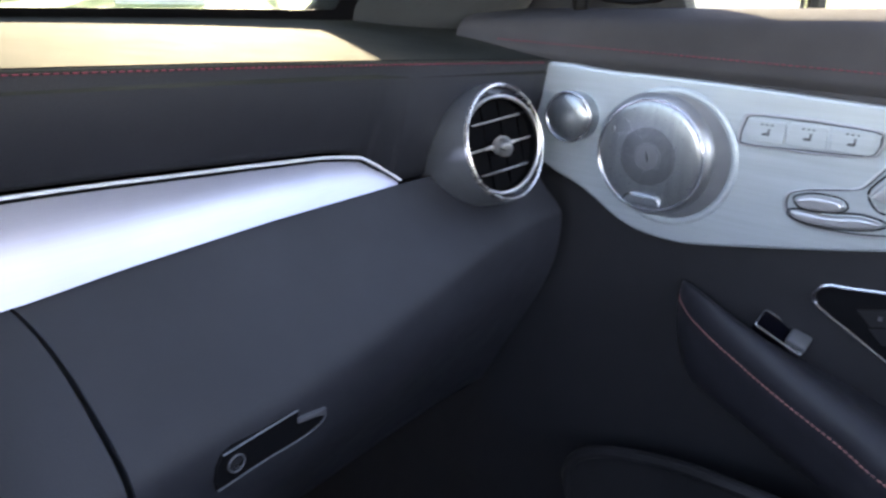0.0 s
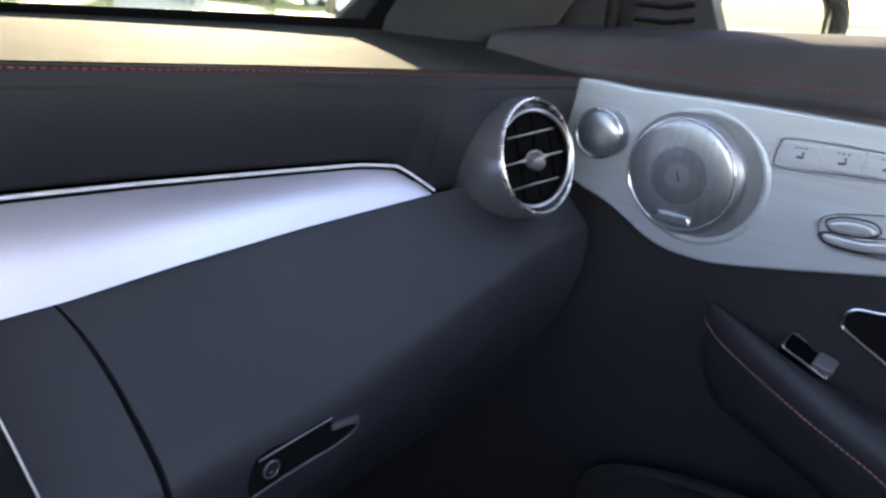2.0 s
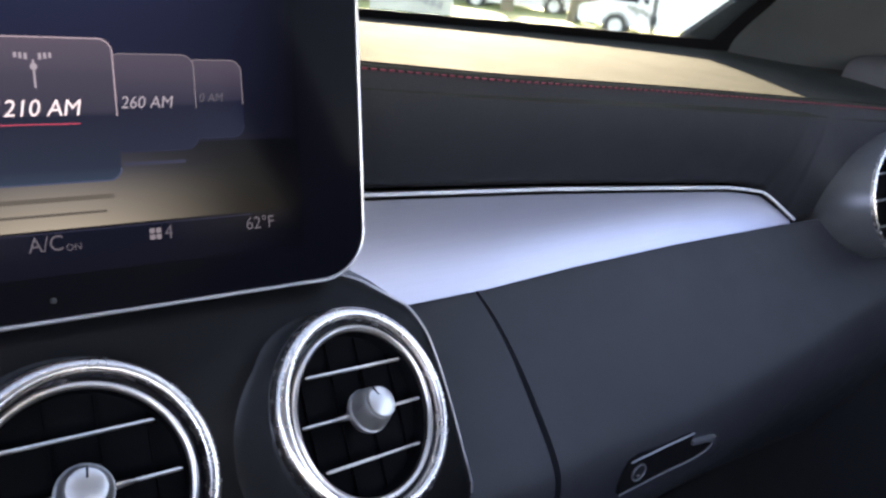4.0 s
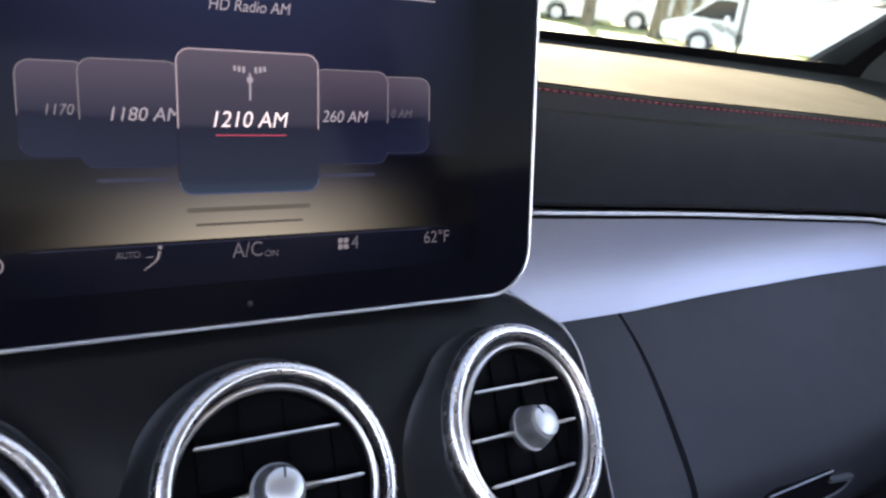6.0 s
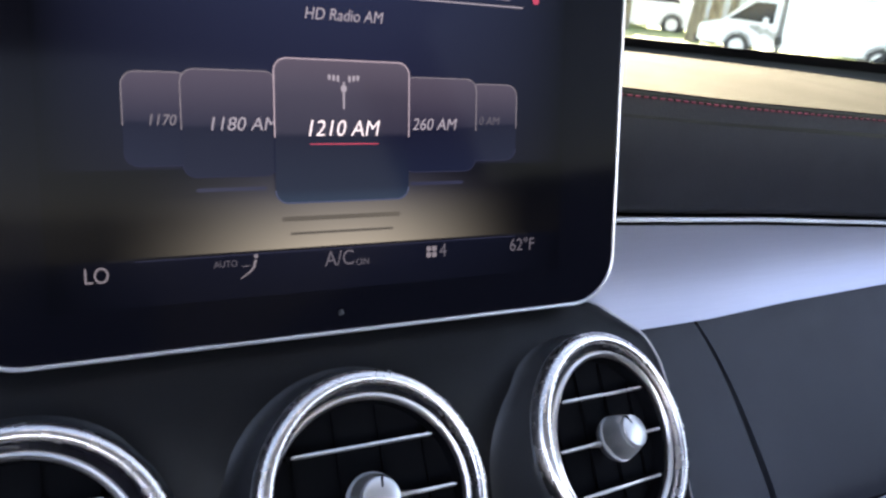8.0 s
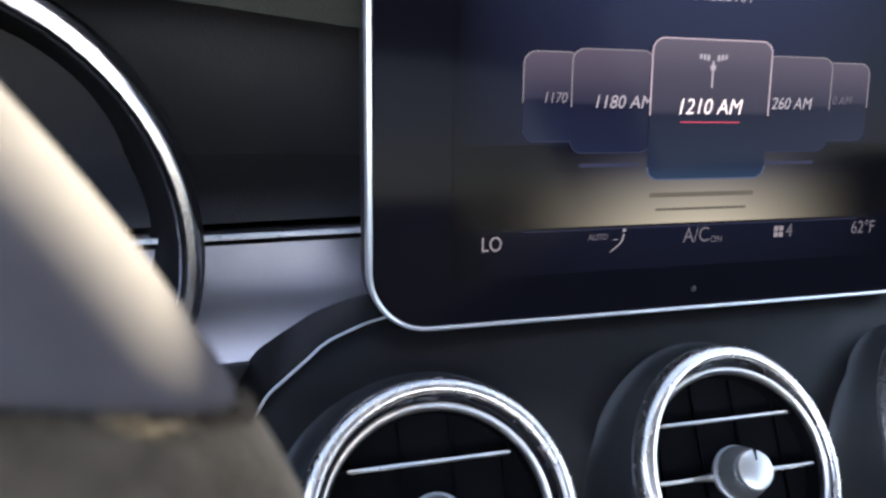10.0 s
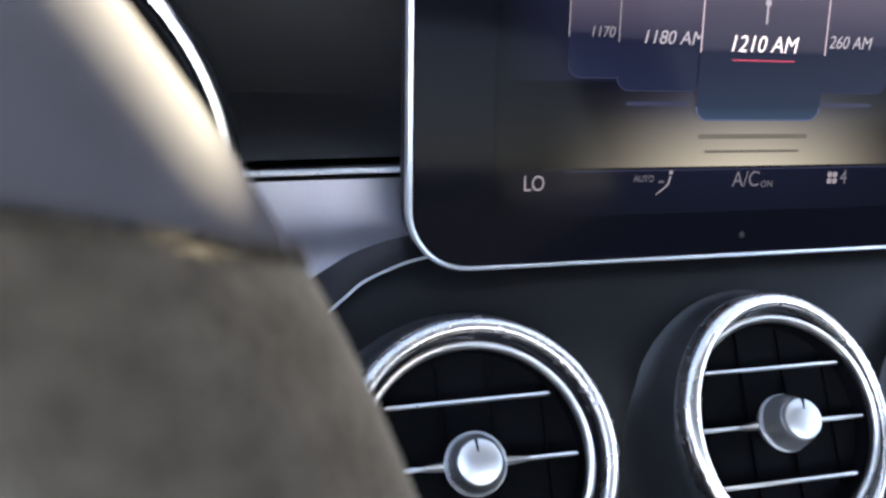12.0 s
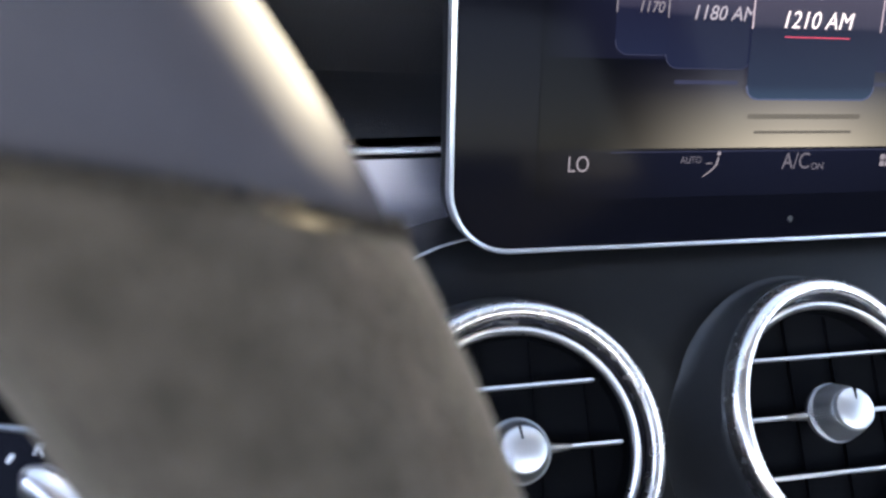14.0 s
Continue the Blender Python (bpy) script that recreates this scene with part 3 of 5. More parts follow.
def ramp_glow(name, stops, strength, side_fade=0.0, floor=None):
    """A glowing picture layer whose colour runs over the height of the mesh; side_fade dims it towards both sides."""
    m = bpy.data.materials.new(name)
    m.use_nodes = True
    nt = m.node_tree
    b = nt.nodes["Principled BSDF"]
    b.inputs["Base Color"].default_value = (0.002, 0.002, 0.003, 1)
    b.inputs["Roughness"].default_value = 0.09
    b.inputs["Specular IOR Level"].default_value = 0.025
    tc = nt.nodes.new("ShaderNodeTexCoord")
    sp = nt.nodes.new("ShaderNodeSeparateXYZ")
    nt.links.new(tc.outputs["Generated"], sp.inputs[0])
    cr = nt.nodes.new("ShaderNodeValToRGB")
    el = cr.color_ramp.elements
    el[0].position, el[0].color = stops[0][0], (*stops[0][1], 1)
    el[1].position, el[1].color = stops[-1][0], (*stops[-1][1], 1)
    for pos, c in stops[1:-1]:
        e = el.new(pos)
        e.color = (*c, 1)
    nt.links.new(sp.outputs["Z"], cr.inputs[0])
    nt.links.new(cr.outputs[0], b.inputs["Emission Color"])
    b.inputs["Emission Strength"].default_value = strength
    if side_fade:
        def math_node(op, a, c):
            n = nt.nodes.new("ShaderNodeMath")
            n.operation = op
            for i, q in enumerate((a, c)):
                if isinstance(q, (int, float)):
                    n.inputs[i].default_value = q
                else:
                    nt.links.new(q, n.inputs[i])
            return n.outputs[0]
        d = math_node("SUBTRACT", sp.outputs["X"], 0.5)
        d = math_node("MULTIPLY", math_node("MULTIPLY", d, d), 4.0)
        d = math_node("MAXIMUM", math_node("SUBTRACT", 1.0, d), 0.0)
        d = math_node("MAXIMUM", math_node("POWER", d, side_fade), 0.006)
        nt.links.new(math_node("MULTIPLY", d, strength), b.inputs["Emission Strength"])
    return m


BACKGROUND = ramp_glow("display_background", [(0.0, (0.002, 0.003, 0.007)), (0.16, (0.003, 0.0045, 0.011)), (0.5, (0.006, 0.008, 0.022)), (1.0, (0.014, 0.022, 0.050))], LIT, 0.8)
FLOOR_GLOW = ramp_glow("display_floor_glow", [(0.0, (0.26, 0.27, 0.205)), (0.35, (0.150, 0.160, 0.130)), (0.7, (0.040, 0.046, 0.055)), (1.0, (0.005, 0.007, 0.020))], LIT, 4.2)
CARD = ramp_glow("display_card", [(0.0, (0.012, 0.030, 0.056)), (0.10, (0.006, 0.013, 0.030)), (0.46, (0.005, 0.007, 0.019)), (0.5, (0.022, 0.024, 0.040)), (0.75, (0.036, 0.037, 0.055)), (1.0, (0.070, 0.069, 0.092))], LIT)
CARD_FAR = ramp_glow("display_far_card", [(0.0, (0.006, 0.010, 0.026)), (0.46, (0.005, 0.007, 0.019)), (0.5, (0.016, 0.018, 0.034)), (1.0, (0.058, 0.056, 0.078))], LIT)
INK = glow("display_white_ink", (0.80, 0.80, 0.80), LIT)
INK_DIM = glow("display_grey_ink", (0.26, 0.27, 0.30), LIT)
INK_MID = glow("display_mid_ink", (0.15, 0.155, 0.17), LIT)
INK_FAINT = glow("display_faint_ink", (0.075, 0.08, 0.095), LIT)
INK_RED = glow("display_red_ink", (0.38, 0.05, 0.09), LIT)
BORDER = glow("display_card_border", (0.30, 0.28, 0.31), LIT)
FOOT = glow("display_card_foot", (0.045, 0.065, 0.11), LIT)
INK_FOOT = glow("display_far_foot", (0.02, 0.026, 0.05), LIT)
SHADE = glow("display_floor_shade", (0.070, 0.074, 0.060), LIT)
HORIZON = glow("display_dark_rule", (0.006, 0.007, 0.008), LIT)


def ui(name, outline, w, material, label=""):
    return part(name, plate(outline, on_screen(0, 0, w * 0.3), 0.00008), material, display, label, smooth=False)


ui("picture", rounded(-0.096, -0.0115, 0.1005, 0.1075, 0.0005), 0.0004, BACKGROUND, "dark blue menu background")
ui("floor_light", rounded(-0.0955, 0.0050, 0.1000, 0.034, 0.0003), 0.0007, FLOOR_GLOW, "pale pool of light in the menu")
ui("rule", rounded(-0.078, 0.0043, 0.084, 0.0051, 0.0001), 0.0009, HORIZON)
ui("rule", rounded(-0.070, 0.0038, 0.078, 0.0041, 0.0001), 0.0009, INK_FOOT)
ui("rule", rounded(-0.075, 0.0945, 0.079, 0.0950, 0.0001), 0.0009, INK_DIM)
ui("floor_shade", rounded(-0.020, 0.0148, 0.026, 0.0165, 0.0008), 0.0009, SHADE)
ui("floor_shade", rounded(-0.017, 0.0098, 0.023, 0.0108, 0.0005), 0.0009, SHADE)
ui("floor_shade", rounded(0.030, 0.0262, 0.053, 0.0275, 0.0006), 0.0009, INK_FOOT)
ui("floor_shade", rounded(-0.049, 0.0262, -0.025, 0.0275, 0.0006), 0.0009, INK_FOOT)


def card(u0, v0, u1, v1, w, near):
    c = ui("station_card", rounded(u0, v0, u1, v1, 0.0045, 5), w, CARD if near else CARD_FAR, "station card")
    line = [SCR @ Vector((x, y, w * 0.3 + 0.00005)) for x, y in rounded(u0, v0, u1, v1, 0.0045, 5)]
    top = [p for p, (x, y) in zip(line, rounded(u0, v0, u1, v1, 0.0045, 5)) if y > (v0 + v1) / 2]
    vm = (v0 + v1) / 2
    pts = [SCR @ Vector((u1, vm - 0.002, w * 0.3 + 0.00005))] + top + [SCR @ Vector((u0, vm - 0.002, w * 0.3 + 0.00005))]
    part("card_border", tube(pts, 0.00028 if near else 0.0002, 5), BORDER if near else INK_MID, c)
    low = [p for p, (x, y) in zip(line, rounded(u0, v0, u1, v1, 0.0045, 5)) if y < vm]
    part("card_foot", tube(low, 0.0003 if near else 0.00016, 5), FOOT if near else INK_FOOT, c)
    return c


card(-0.0712, 0.0352, -0.0500, 0.0655, 0.0010, False)
card(0.0550, 0.0352, 0.0770, 0.0648, 0.0010, False)
card(-0.0532, 0.0312, -0.0210, 0.0668, 0.0023, False)
card(0.0270, 0.0312, 0.0582, 0.0665, 0.0023, False)
card(-0.0222, 0.0214, 0.0290, 0.0715, 0.0042, True)


def text(name, body, u, v, size, material, w=0.0046, shear=0.0, align="CENTER", wide=1.0):
    return words(name, body, on_screen(u, v, w * 0.3 + 0.0001) @ Matrix.Diagonal((wide, 1, 1, 1)), size, material, display, align, shear)


text("station_text", "1210 AM", 0.0026, 0.0474, 0.0080, INK, shear=0.2, wide=0.95)
text("station_text", "1180 AM", -0.0450, 0.0488, 0.0064, INK_DIM, 0.0027, 0.2, "LEFT", 1.0)
text("station_text", "1170", -0.0548, 0.0500, 0.0050, INK_MID, 0.0013, 0.2, "RIGHT", 0.92)
text("station_text", "260 AM", 0.0305, 0.0490, 0.0062, INK_DIM, 0.0027, 0.2, "LEFT", 0.94)
text("station_text", "0 AM", 0.0595, 0.0505, 0.0046, INK_FAINT, 0.0013, 0.2, "LEFT", 0.92)
text("mode_text", "HD Radio AM", 0.0040, 0.0869, 0.0058, INK_DIM, 0.0008, 0.2, wide=0.88)
text("climate_text", "LO", -0.0815, 0.0, 0.0074, INK_MID, 0.0008, wide=0.82)
text("climate_text", "AUTO", -0.0402, 0.0010, 0.0032, INK_FAINT, 0.0008, wide=0.9)
text("climate_text", "A/C", 0.0015, 0.0, 0.0080, INK_FAINT, 0.0008, wide=0.88)
text("climate_text", "ON", 0.0105, -0.0018, 0.0034, INK_FAINT, 0.0008)
text("climate_text", "4", 0.0445, 0.0, 0.0074, INK_FAINT, 0.0008, wide=0.9)
text("climate_text", "62\u00b0F", 0.0815, 0.0, 0.0072, INK_FAINT, 0.0008, wide=0.92)
ui("underline", rounded(-0.0095, 0.0419, 0.0165, 0.0423, 0.0002), 0.0045, INK_RED, "red underline")
ui("antenna_mast", rounded(0.0029, 0.0545, 0.0036, 0.0640, 0.0001), 0.0045, INK_DIM)
ui("antenna_knob", rounded(0.0021, 0.0605, 0.0044, 0.0628, 0.001), 0.0046, INK_DIM)
for sgn in (-1, 1):
    for k in range(3):
        ui("antenna_wave", rounded(0.00325 + sgn * (0.0022 + 0.0016 * k) - 0.0005, 0.0640 + 0.0003 * k, 0.00325 + sgn * (0.0022 + 0.0016 * k) + 0.0005, 0.0662 + 0.0001 * k, 0.0002), 0.0045, INK_DIM)
for du, dv in ((-1, -1), (1, -1), (-1, 1), (1, 1)):
    ui("fan_blade", rounded(0.0395 + du * 0.0012 - 0.001, dv * 0.0012 - 0.001, 0.0395 + du * 0.0012 + 0.001, dv * 0.0012 + 0.001, 0.0005), 0.0008, INK_MID)
part("airflow_symbol", tube([SCR @ Vector(p) for p in ((-0.0352, -0.0046, 0.0004), (-0.0335, -0.0034, 0.0004), (-0.0316, -0.0020, 0.0004), (-0.0304, -0.0006, 0.0004), (-0.0298, 0.0018, 0.0004))], [0.0005, 0.0008, 0.0009, 0.0009, 0.0006], 6, flat=0.3), INK_MID, display)
part("airflow_arrow", tube([SCR @ Vector(p) for p in ((-0.0345, -0.0002, 0.0004), (-0.0330, -0.0001, 0.0004), (-0.0318, 0.0, 0.0004))], [0.0003, 0.0005, 0.0002], 6, flat=0.3), INK_MID, display)
ui("airflow_head", rounded(-0.0303, 0.0024, -0.0288, 0.0039, 0.0007), 0.0009, INK_MID)
for k in range(5):
    ui("status_bar", rounded(0.047 + 0.0035 * k, 0.0975, 0.0495 + 0.0035 * k, 0.1010, 0.0003), 0.0008, INK_FAINT)
for k in range(3):
    ui("signal_bar", rounded(0.066 + 0.0025 * k, 0.0972, 0.0678 + 0.0025 * k, 0.1000 + 0.001 * k, 0.0002), 0.0008, INK_DIM)
ui("compass_symbol", rounded(0.0835, 0.0965, 0.0865, 0.102, 0.0012), 0.0008, INK_RED)
part("sensor_dot", revolve([(0.0, 0.0006), (0.0011, 0.0004), (0.0012, 0.0)], on_screen(0.002, -0.0205), 16), DARK_PLASTIC, display, "small sensor dot")

# ---- passenger door ----
door = thing("passenger_door", (0.70, -0.4, 0.4), "black leather door panel with an aluminium control plate", "car door", kind="structure")
DOOR_M = basis((0.675, 0, 0), (0, 1, 0), (-1, 0, 0))
# in DOOR_M the axes are x: forward, y: down, z: into the cabin
PLATE = [(0.006, 0.9465), (-0.07, 0.9500), (-0.153, 0.950), (-0.269, 0.9465), (-0.36, 0.945), (-0.44, 0.944), (-0.455, 0.938), (-0.43, 0.925), (-0.395, 0.912), (-0.368, 0.900), (-0.349, 0.877),
         (-0.33, 0.861), (-0.299, 0.849), (-0.228, 0.834), (-0.165, 0.822), (-0.133, 0.8185), (-0.093, 0.8235), (-0.049, 0.847), (0.004, 0.874)]


def door_pts(pts):
    return [(y, -z) for y, z in pts]


def door_at(y, z, out=0.0):
    return DOOR_M @ Matrix.Translation((y, -z, out))


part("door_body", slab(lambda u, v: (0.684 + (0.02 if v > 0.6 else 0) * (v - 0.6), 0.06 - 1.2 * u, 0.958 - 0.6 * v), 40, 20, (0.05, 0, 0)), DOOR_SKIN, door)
part("control_plate", plate(door_pts([tuple(p) for p in smooth_line(PLATE, 4, True)]), DOOR_M, 0.008, 0.0025), DOOR_ALU, door, "satin aluminium control plate")


def belt(u, v):
    y = 0.10 - 1.2 * u
    k = 0.05 * (0.02 - y)
    prof = smooth_line([(0.684, 0.948), (0.676, 0.958), (0.679, 0.968), (0.6825, 0.9785 + 0.7 * k), (0.6895, 0.9855 + k), (0.704, 0.9893 + k), (0.724, 0.9918 + k), (0.745, 0.9933 + k), (0.757, 0.9936 + k), (0.768, 0.9915 + k)], 4)
    p = prof[round(v * (len(prof) - 1))]
    return (p[0], y, p[1])


part("belt_pad", slab(belt, 40, 36, (0.004, 0, -0.012)), BELT_LEATHER, door, "leather belt pad, sunlight partly in its colour")
tagged(part("stitching", stitches([[(0.6775, 0.05 - 0.75 * k / 60, 0.9672) for k in range(61)]]), RED_THREAD, door, "red stitching"), kind="stuff")

ARM_EDGE = [(0.696, -0.141, 0.773), (0.683, -0.144, 0.781), (0.668, -0.153, 0.784), (0.655, -0.168, 0.782), (0.638, -0.197, 0.775), (0.615, -0.25, 0.761), (0.600, -0.296, 0.749), (0.585, -0.337, 0.738), (0.572, -0.42, 0.725), (0.565, -0.55, 0.719), (0.565, -0.9, 0.718)]
ARM = smooth_line(ARM_EDGE, 6)


def arm(u, v):
    e = ARM[round(u * (len(ARM) - 1))]
    x1 = 0.70
    prof = smooth_line([(1.0, -0.022), (0.7, -0.012), (0.48, -0.005), (0.27, 0.0035), (0.12, 0.0045), (0.04, -0.001), (0.006, -0.008), (0.0, -0.016), (0.02, -0.034), (0.2, -0.07), (1.0, -0.10)], 4)
    a, dz = prof[round(v * (len(prof) - 1))]
    q = min(1.0, ((x1 - e[0]) / 0.045) ** 0.7)
    return (e[0] + (x1 - e[0]) * a, e[1], e[2] + dz * q)


part("armrest", slab(arm, len(ARM) - 1, 36, (0.004, 0, -0.002)), ARM_LEATHER, door, "padded armrest with brown stitching")
tagged(part("armrest_stitching", stitches([[(p[0] - 0.0004, p[1], p[2] - 0.017 * min(1.0, ((0.70 - p[0]) / 0.045) ** 0.7)) for p in ARM[8:]]], 0.0044, 0.0033, 0.0008), GREY_THREAD, door), kind="stuff")
SW = basis((0.678, -0.2315, 0.766), (0.16, -0.88, -0.45), (-0.47, -0.47, 0.75))
switch = part("window_switch", plate(rounded(-0.0200, -0.0088, 0.0200, 0.0088, 0.003), SW, 0.008, 0.001), GLOSS_BLACK, door, "gloss black window switch")
part("switch_frame", tube([SW @ Vector((x, y, 0.0003)) for x, y in rounded(-0.0200, -0.0088, 0.0200, 0.0088, 0.003)], 0.001, 6, True), CHROME, switch)
part("switch_lever", plate(rounded(0.004, -0.007, 0.020, 0.007, 0.002), SW @ pose(0, 0, 0.004, 0, -12, 0), 0.006, 0.0015), SILVER_PAINT, switch, "silver rocker")

HB = [(-0.2485, 0.796), (-0.2495, 0.8055), (-0.257, 0.8112), (-0.271, 0.8125), (-0.32, 0.8185), (-0.38, 0.826), (-0.46, 0.833), (-0.53, 0.825), (-0.545, 0.805), (-0.52, 0.785), (-0.45, 0.775), (-0.391, 0.768), (-0.339, 0.757), (-0.318, 0.758), (-0.30, 0.766), (-0.275, 0.780), (-0.258, 0.789)]
HBL = [tuple(p) for p in smooth_line(HB, 4, True)]
HM = basis((0.683, 0, 0), (0, 1, 0), (-1, 0, 0))
grip = part("handle_bowl", plate(door_pts(HBL), HM, 0.004, 0.001), VOID, door, "black recessed handle bowl")
part("bowl_rim", tube([HM @ Vector((y, -z, 0.001)) for y, z in HBL], 0.0017, 8, True), CHROME, grip, "chrome outline")
part("door_pull", tube([HM @ Vector((y, -z, o)) for y, z, o in smooth_line([(-0.315, 0.770, 0.004), (-0.345, 0.771, 0.010), (-0.39, 0.776, 0.015), (-0.44, 0.79, 0.016), (-0.49, 0.805, 0.010), (-0.52, 0.81, 0.0)], 5)],
     [0.0015, 0.0020, 0.0026, 0.0032, 0.0038, 0.0045, 0.0052, 0.0056, 0.006, 0.0062, 0.0064, 0.0064, 0.0064, 0.0064, 0.0064, 0.0064, 0.0062, 0.006, 0.006, 0.006, 0.006, 0.006, 0.006, 0.006, 0.006, 0.006], 10, flat=1.6), CHROME, grip, "chrome door pull")
LOCK_BLACK = mat("lock_black", (0.012, 0.012, 0.014), 0.5, spec=0.2)
for ky, kz in ((-0.2945, 0.7955), (-0.3045, 0.7835)):
    part("lock_button", plate([(0.015, -0.0062), (-0.007, -0.0068), (-0.0150, 0.0060), (0.007, 0.0066)], HM @ Matrix.Translation((ky, -kz, 0.0015)) @ pose(0, 0, 0, 0, 0, 15), 0.002, 0.0006), LOCK_BLACK, grip, "dark lock button")
    part("lock_symbol", block((0, 0, 0.0), (0.0028, 0.0036, 0.0004), 0.0002, HM @ Matrix.Translation((ky, -kz, 0.0016))), PULL_GREY, grip)

# loudspeaker, tweeter
SPK = basis((0.668, -0.1110, 0.888), (0, 1, 0), (-1, 0, 0))
speaker = part("loudspeaker", revolve([(0.0445, -0.008), (0.0445, 0.003), (0.043, 0.0042), (0.040, 0.0048), (0.030, 0.0060), (0.022, 0.0064), (0.0, 0.0066)], SPK, 64), GRILLE_METAL, door, "perforated metal loudspeaker grille")
part("speaker_ring", revolve(ring_profile(0.0445, 0.0014, 0.0022, 0.003), SPK, 72, True), CHROME, speaker)
# flared ring added so that its slope gives a shaded band round the grille
part("grille_shade_flare", revolve([(0.0440, 0.0010), (0.0470, -0.0005), (0.0498, -0.0035), (0.0505, -0.0062)], SPK, 72), SILVER_PAINT, speaker, "added flared ring for the dark band round the grille")
part("recess_ring", revolve(ring_profile(0.053, 0.003, 0.0018, -0.0058), SPK @ Matrix.Translation((-0.013, 0, 0)), 72, True), DOOR_ALU, speaker)
# flat disc, its grey stands for the shaded crescent of the recess
part("recess", revolve([(0.0515, -0.0075), (0.0515, -0.0060), (0, -0.0060)], SPK @ Matrix.Translation((-0.013, 0, 0)), 72), SILVER_PAINT, speaker, "grey disc for the shaded recess round the grille")
part("hub_ring", revolve(ring_profile(0.0108, 0.0004, 0.0004, 0.0066), SPK, 48, True), PULL_GREY, speaker)
part("hub_disc", revolve([(0.0104, 0.0058), (0.0102, 0.0067), (0.0, 0.0069)], SPK, 40), SILVER_PAINT, speaker, "darker hub of the grille")
part("hub_mark", tube([SPK @ Vector(p) for p in ((0.0012, -0.0045, 0.0070), (0.0006, -0.0015, 0.0071), (-0.0006, 0.0015, 0.0071), (-0.0012, 0.0045, 0.0070))], [0.0003, 0.0007, 0.0007, 0.0003], 6), DARK_PLASTIC, speaker)
badge = part("badge", plate(rounded(-0.0155, -0.0042, 0.0155, 0.0050, 0.004), SPK @ Matrix.Translation((0.0005, 0.0355, 0.0078)), 0.004, 0.0018), GRILLE_METAL, speaker, "plain chrome badge")
part("badge_edge", tube([SPK @ Vector(p) for p in smooth_line([(-0.016, 0.0385, 0.0075), (-0.012, 0.0325, 0.0082), (0.0005, 0.0305, 0.0085), (0.013, 0.0325, 0.0082), (0.017, 0.0385, 0.0075)], 4)], 0.0007, 6), CHROME, badge)
bm = bmesh.new()
for k in range(9):
    rr = 0.0124 + k * 0.0013
    n = int(rr * math.tau / 0.0021)
    for i in range(n):
        a = i * math.tau / n + k * 0.4
        h = 0.0068 - 0.0000010 * (rr * 1000) ** 2
        p = SPK @ Matrix.Translation((rr * math.cos(a), rr * math.sin(a), h + 0.0002))
        bm.faces.new([bm.verts.new(p @ Vector((0.00064 * math.cos(q * math.tau / 5), 0.00064 * math.sin(q * math.tau / 5), 0))) for q in range(5)])
tagged(part("grille_holes", bm, DARK_PLASTIC, speaker), kind="stuff")
bm = bmesh.new()
for k in range(84):
    a = math.tau * k / 84
    block((0.0452, 0, 0.002), (0.0022, 0.0016, 0.0022), 0.0004, SPK @ pose(0, 0, 0, 0, 0, math.degrees(a)), bm)
tagged(part("grille_teeth", bm, CHROME, speaker, "fine chrome teeth round the grille"), kind="stuff")
TW = basis((0.668, -0.0365, 0.910), (0, 1, 0), (-1, 0.15, 0))
tweeter = part("tweeter", revolve([(0.021, -0.008), (0.0208, 0.003), (0.0195, 0.0062), (0.016, 0.0082), (0.009, 0.0095), (0, 0.010)], TW, 48), GRILLE_METAL, door, "small domed tweeter")
part("tweeter_ring", revolve(ring_profile(0.0208, 0.0012, 0.0012, 0.0055), TW, 48, True), CHROME, tweeter)

# memory and seat buttons


def raised_rim(outline, grow, r):
    """A thin tube that runs round an outline on the door plate, grown outwards a little."""
    c = sum((Vector(p) for p in outline), Vector((0, 0))) / len(outline)
    pts = []
    for p in outline:
        q = Vector(p) + (Vector(p) - c).normalized() * grow
        pts.append(DOOR_M @ Vector((q.x, -q.y, 0.0010)))
    return tube(pts, r, 6, True)


BTN = [tuple(p) for p in smooth_line([(-0.1785, 0.9115), (-0.1805, 0.924), (-0.187, 0.9297), (-0.228, 0.930), (-0.268, 0.929), (-0.273, 0.924), (-0.2715, 0.9165), (-0.265, 0.9117), (-0.225, 0.9095), (-0.184, 0.9078)], 4, True)]
bank = part("button_bank", plate(door_pts(BTN), door_at(0, 0, 0.0015), 0.004, 0.001), DOOR_ALU, door, "bank of three seat heating buttons")
part("bank_rim", tube([DOOR_M @ Vector((y, -z, 0.0015)) for y, z in BTN], 0.0006, 6, True), PULL_GREY, bank)
part("bank_edge", raised_rim(BTN, 0.0016, 0.0012), RIM_SILVER, bank, "bright edge round the buttons")
for k in range(3):
    yc = -0.1965 - 0.0292 * k
    part("seat_button", plate(rounded(-0.0136, -0.0082, 0.0136, 0.0082, 0.0025), door_at(yc, 0.9192 + 0.0006 * k, 0.0030), 0.003, 0.0007), DOOR_ALU, bank)
    bm = bmesh.new()
    for i in (-1, 0, 1):
        block((i * 0.0035, -0.005, 0), (0.0018, 0.0012, 0.0003), 0, door_at(yc, 0.9192 + 0.0006 * k, 0.0030), bm)
    block((0, 0.002, 0), (0.005, 0.002, 0.0003), 0, door_at(yc, 0.9192 + 0.0006 * k, 0.0030), bm)
    block((-0.002, 0.0, 0), (0.0015, 0.005, 0.0003), 0, door_at(yc, 0.9192 + 0.0006 * k, 0.0030), bm)
    part("button_symbol", bm, PULL_GREY, bank)
